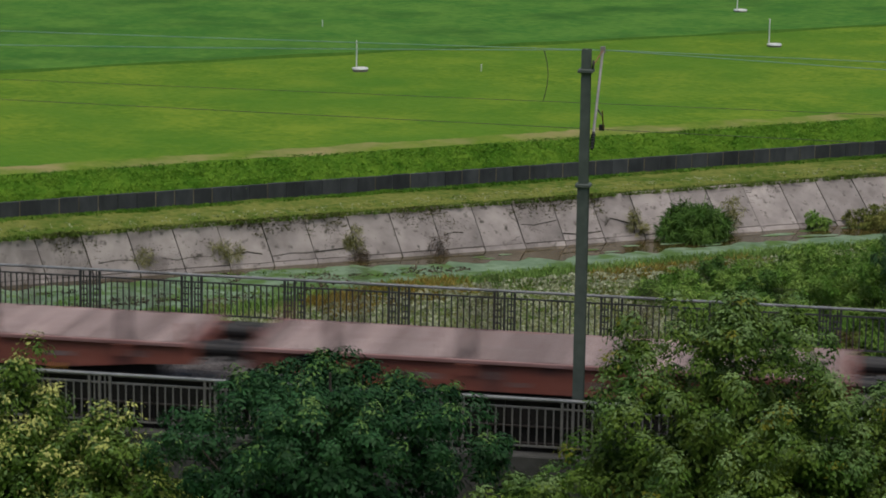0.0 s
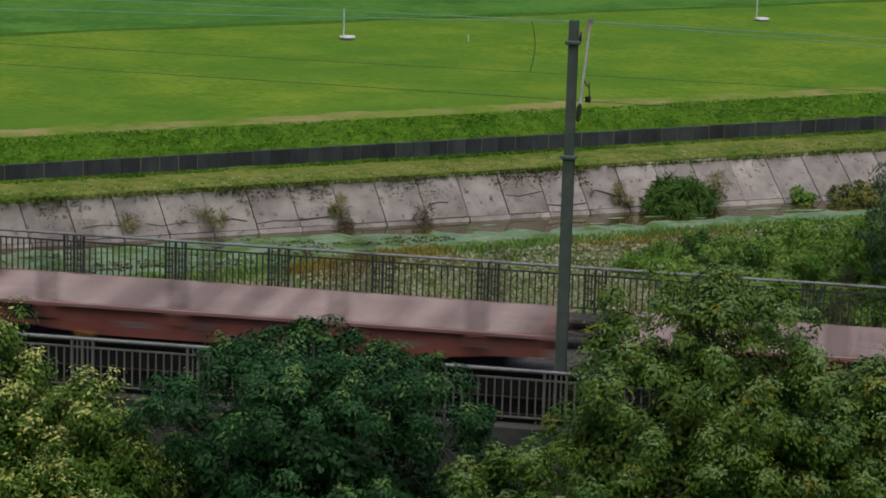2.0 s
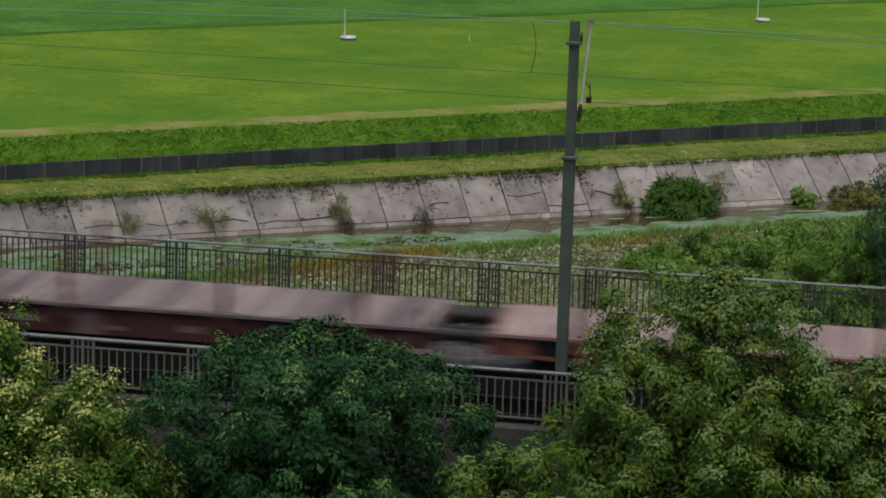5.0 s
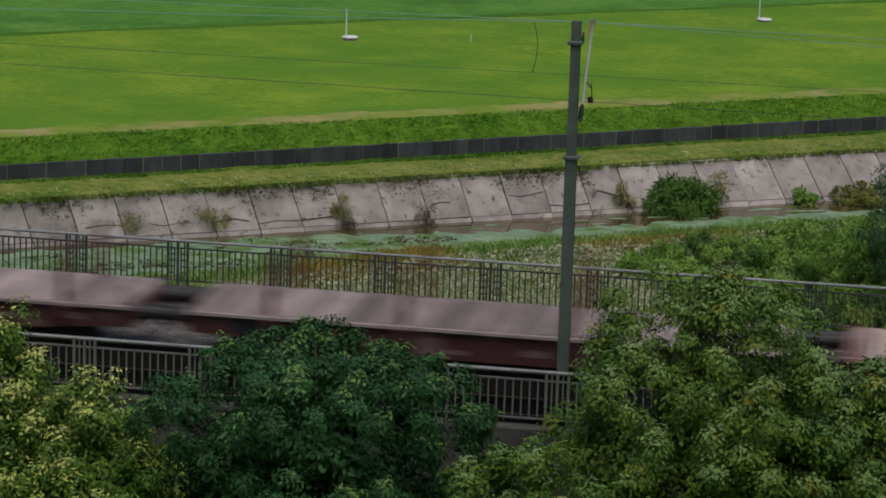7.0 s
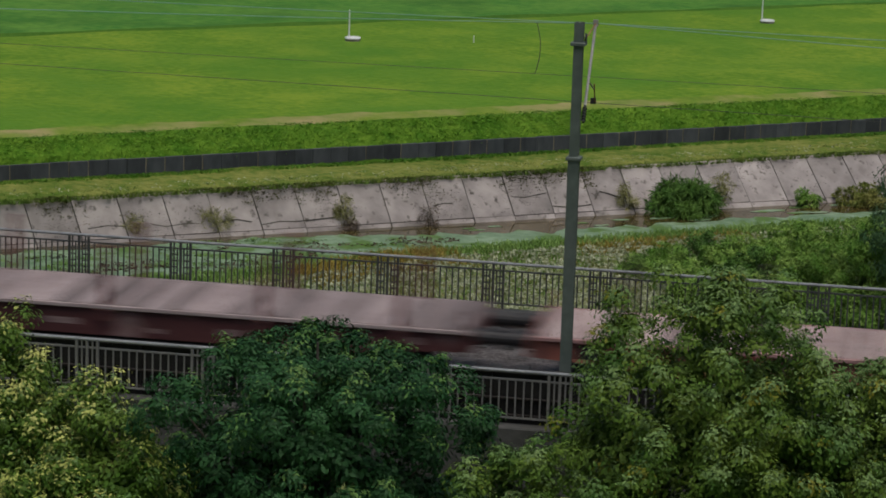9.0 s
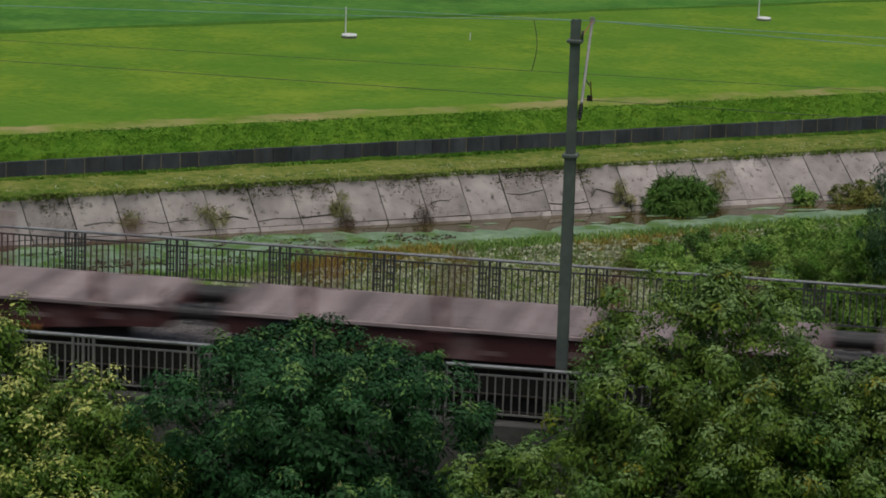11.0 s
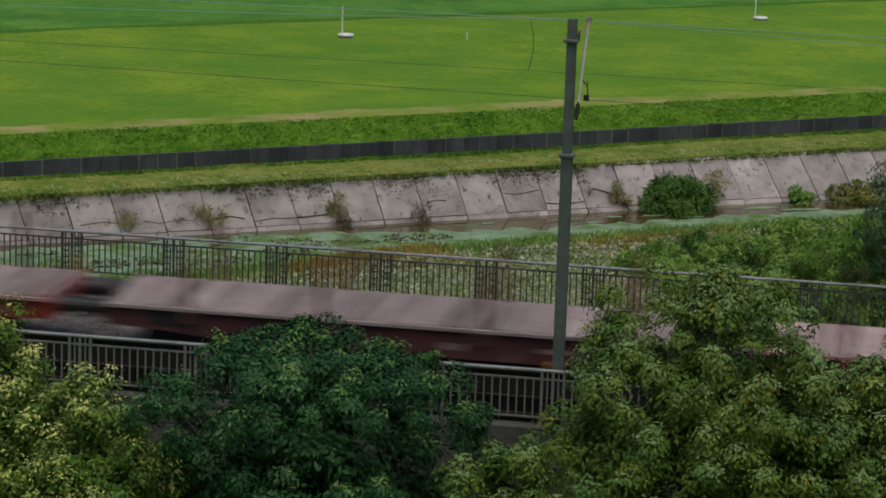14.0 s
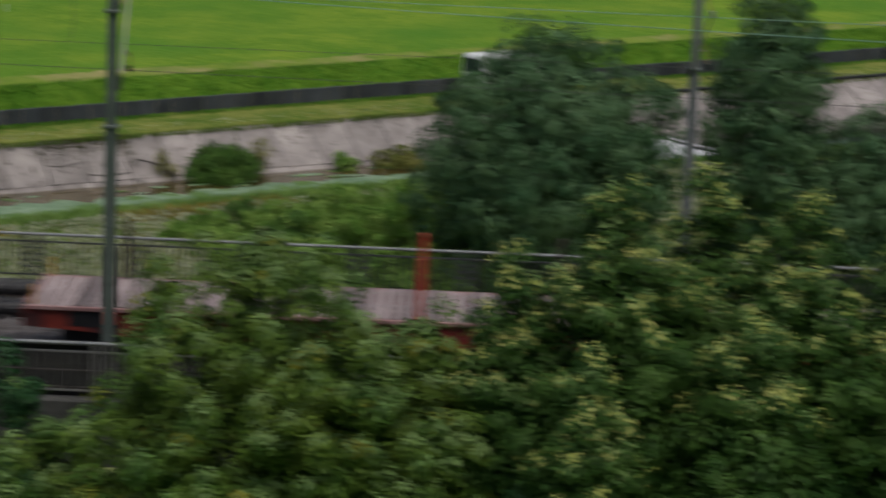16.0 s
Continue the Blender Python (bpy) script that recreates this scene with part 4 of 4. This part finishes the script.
def algae():
    """Floating mats: wide on the one reach, a lobed fringe along the near bank on the other."""
    us = np.arange(5, 110, 0.2)
    v, f = [], []
    for u in us:
        lo = bank(u) - 0.3
        hi = float(np.interp(u, (5, 40, 44, 49, 60, 110), (103.5, 103.4, 102.4, 101.7, 102.0, 102.0))) + 0.7 * noise.noise((u * 0.9, 2.0, 0)) + 0.35 * noise.noise((u * 2.3, 7.0, 0))
        hi = max(hi, lo + 0.1)
        for k in range(6):
            w = canal(u, lo + (hi - lo) * k / 5)
            v.append((w[0], w[1], -7.985 + 0.012 * noise.noise((u, k * 2.0, 0)) - (0.02 if k == 5 else 0)))
    for i in range(len(us) - 1):
        for k in range(5):
            a = i * 6 + k
            f.append((a, a + 6, a + 7, a + 1))
    tagged(new("algae_mat", raw("algae_mat", v, f, [M_ALGAE])), "pale turquoise-green algae floating on the canal", "algae", kind="stuff")
    rnd = random.Random(2)
    for i in range(26):
        u, w = rnd.uniform(46, 75), rnd.uniform(102.0, 103.5)
        r = rnd.uniform(0.15, 0.45)
        pts = [canal(u + math.cos(a) * r * 1.8 * rnd.uniform(0.7, 1.2), w + math.sin(a) * r * 0.6 * rnd.uniform(0.7, 1.2), -7.99) for a in np.arange(0, 6.28, 0.52)]
        tagged(new("algae_patch", raw("algae_patch", pts, [tuple(range(len(pts)))], [M_ALGAE])), "small floating patch of green algae", "algae", group="algae patches")


algae()

bush("willow_bush", -10.5, 117.6, -8.05, 1.3, 1.45, M_LEAF_WATER_BUSH, "dense green bush growing out of the water", 31, clumps=130, leaf=(0.4, 0.045), radius=0.36)
bush("willow_bush", -5.4, 120.9, -8.05, 0.45, 0.8, M_LEAF_BUSH, "small green bush at the foot of the slabs", 32, clumps=24)
bush("willow_bush", -3.0, 122.3, -8.05, 1.15, 0.85, M_LEAF_YELLOW_BUSH, "yellow-green bush at the foot of the slabs", 33, clumps=60)
for u, h, w, mat, lab in ((32.7, 0.95, 0.32, M_REED_DRY, "pale"), (35.8, 1.0, 0.35, M_REED_DRY, "pale"), (36.6, 0.7, 0.2, M_REED_DRY, "pale"), (41.7, 0.45, 0.25, M_STEM_BROWN, "brown"), (41.6, 1.1, 0.25, M_REED_DRY, "pale"), (45.2, 0.85, 0.35, M_STEM_BROWN, "brown"), (54.4, 1.0, 0.25, M_REED_DRY, "pale"), (59.0, 1.3, 0.35, M_REED_DRY, "pale")):
    q = canal(u, 103.98 + (0.3 if lab == "pale" else 0), -8.05 + (0.25 if lab == "pale" else 0))
    bush("dry_shrub", *q, w, h, mat, "%s dry shrub growing between the slabs" % lab, int(u * 10), clumps=18, leaf=(0.26, 0.022), radius=0.2, per=44 if lab == "pale" else 26)
for i, (x, y, w, h) in enumerate(((-9.9, 104.4, 0.9, 1.0), (-8.4, 106.3, 0.9, 1.1), (-6.9, 104.6, 1.2, 1.6), (-4.9, 107.4, 1.3, 1.6), (-4.6, 104.0, 1.3, 2.2), (-2.2, 106.8, 1.5, 2.1), (-8.8, 100.6, 1.0, 1.6), (-6.3, 100.3, 1.2, 1.9), (-2.6, 101.6, 1.5, 2.6), (-0.4, 104.5, 1.5, 2.6), (-4.1, 97.6, 1.3, 3.3), (-0.8, 98.0, 1.7, 3.7), (0.6, 96.9, 1.1, 3.0), (-2.3, 97.2, 1.3, 3.8), (-7.6, 102.6, 0.8, 1.5), (-5.6, 102.0, 0.9, 2.0), (-10.6, 102.2, 0.7, 0.9), (-3.6, 100.0, 1.0, 2.7), (-3.0, 94.6, 1.2, 2.0), (-4.8, 95.6, 1.1, 1.9), (-6.4, 97.0, 1.1, 1.7), (-8.0, 98.0, 1.0, 1.3), (-1.4, 94.2, 1.2, 2.2), (-4.0, 92.6, 1.0, 1.3), (-5.8, 93.6, 1.0, 1.2), (0.2, 93.4, 1.2, 2.2))):
    bush("shrub", x, y, -7.7, w, h, M_LEAF_WATER_BUSH if i in (1, 7) else M_LEAF_BUSH, "%s leafy green shrub on the river flat" % ("tall" if h > 2.5 else "low" if h < 1.3 else "upright"), 40 + i, clumps=int(40 + 18 * w * h), radius=0.3, leaf=(0.16, 0.045), per=85)


# ---------------------------------------------------------------- field covers and vehicle
def shaft_cover(x, y, z, pole_at):
    s = thing("shaft_cover", pose(x, y, z), "white round concrete shaft cover with a vent pipe in the meadow", "shaft", group="shaft covers")
    part("ring", rodded((0, 0, -0.2), (0, 0, 0.1), 0.38, 0.38, 24), M_CONCRETE, s)
    part("lid", rodded((0, 0, 0.102), (0, 0, 0.17), 0.42, 0.39, 24), M_WHITE, s)
    part("vent_pipe", rodded((pole_at, 0, 0.17), (pole_at, 0, 1.55), 0.04, 0.04, 8), M_WHITE, s)
    return s


shaft_cover(-29.85, 140.8, -4.6, -0.2)
shaft_cover(-9.8, 157.2, -4.6, -0.3)
shaft_cover(-13.0, 173.9, -4.6, -0.2)


def marker(x, y):
    m = thing("marker_stake", pose(x, y, -4.6), "thin pale marker stake in the meadow", "stake", group="marker stakes")
    part("shaft", rodded((0, 0, -0.1), (0, 0, 0.4), 0.03), M_WHITE, m)


marker(-35.9, 158.7)
marker(-23.8, 142.2)


def parked_car(x, y, z, turn):
    v = thing("parked_van", pose(x, y, z, 0, 0, turn), "white van with large windows parked on the verge behind the willow", "van")
    prof = [(-2.2, 0.4), (2.2, 0.4), (2.2, 1.0), (1.7, 1.15), (1.15, 1.9), (1.0, 1.98), (-2.1, 1.98), (-2.2, 1.85)]
    bm = B()
    rows = [[bm.verts.new((px, s * (0.92 - (0.1 if pz > 1.3 else 0)), pz)) for px, pz in prof] for s in (-1, 1)]
    bm.faces.new(rows[0])
    bm.faces.new(rows[1][::-1])
    for i in range(len(prof)):
        j = (i + 1) % len(prof)
        bm.faces.new((rows[0][j], rows[0][i], rows[1][i], rows[1][j]))
    bmesh.ops.recalc_face_normals(bm, faces=bm.faces)
    bmesh.ops.bevel(bm, geom=bm.edges[:], offset=0.05, segments=2, affect="EDGES")
    part("body", bm, M_WHITE, v)
    part("rear_window", boxed(-2.23, -2.17, -0.7, 0.7, 1.15, 1.82, bevel=0.01), M_GLASS, v)
    for a, b in ((-2.0, -1.1), (-1.0, -0.1), (0.0, 0.95)):
        for s in (-1, 1):
            part("window", boxed(a, b, s * 0.83 - 0.03, s * 0.83 + 0.03, 1.15, 1.82, bevel=0.01), M_GLASS, v)
    for a in (-1.5, 1.5):
        for s in (-1, 1):
            w = part("wheel", rodded((a, s * 0.7, 0.33), (a, s * 0.93, 0.33), 0.33, 0.33, sides=20), M_BLACK, v)
            part("rim", rodded((a, s * 0.9, 0.33), (a, s * 0.945, 0.33), 0.2, 0.18, sides=16), M_ROD, w)
    return v


parked_car(1.75, 132.2, -6.16, 36.5)


# ---------------------------------------------------------------- movement
def motions():
    # the couplings surge a little, twice a second
    times = [0, 1 / 30] + [i / 2 for i in range(1, 32)] + [16 - 1 / 30, 16.0]
    for k, w in WAGONS:
        walk(w, [(t, pose(run_of(t - (0.02 if t % 1 == 0.5 else 0)) - PITCH * k + PITCH / 2, TRACKS[0], 0)) for t in times])


motions()
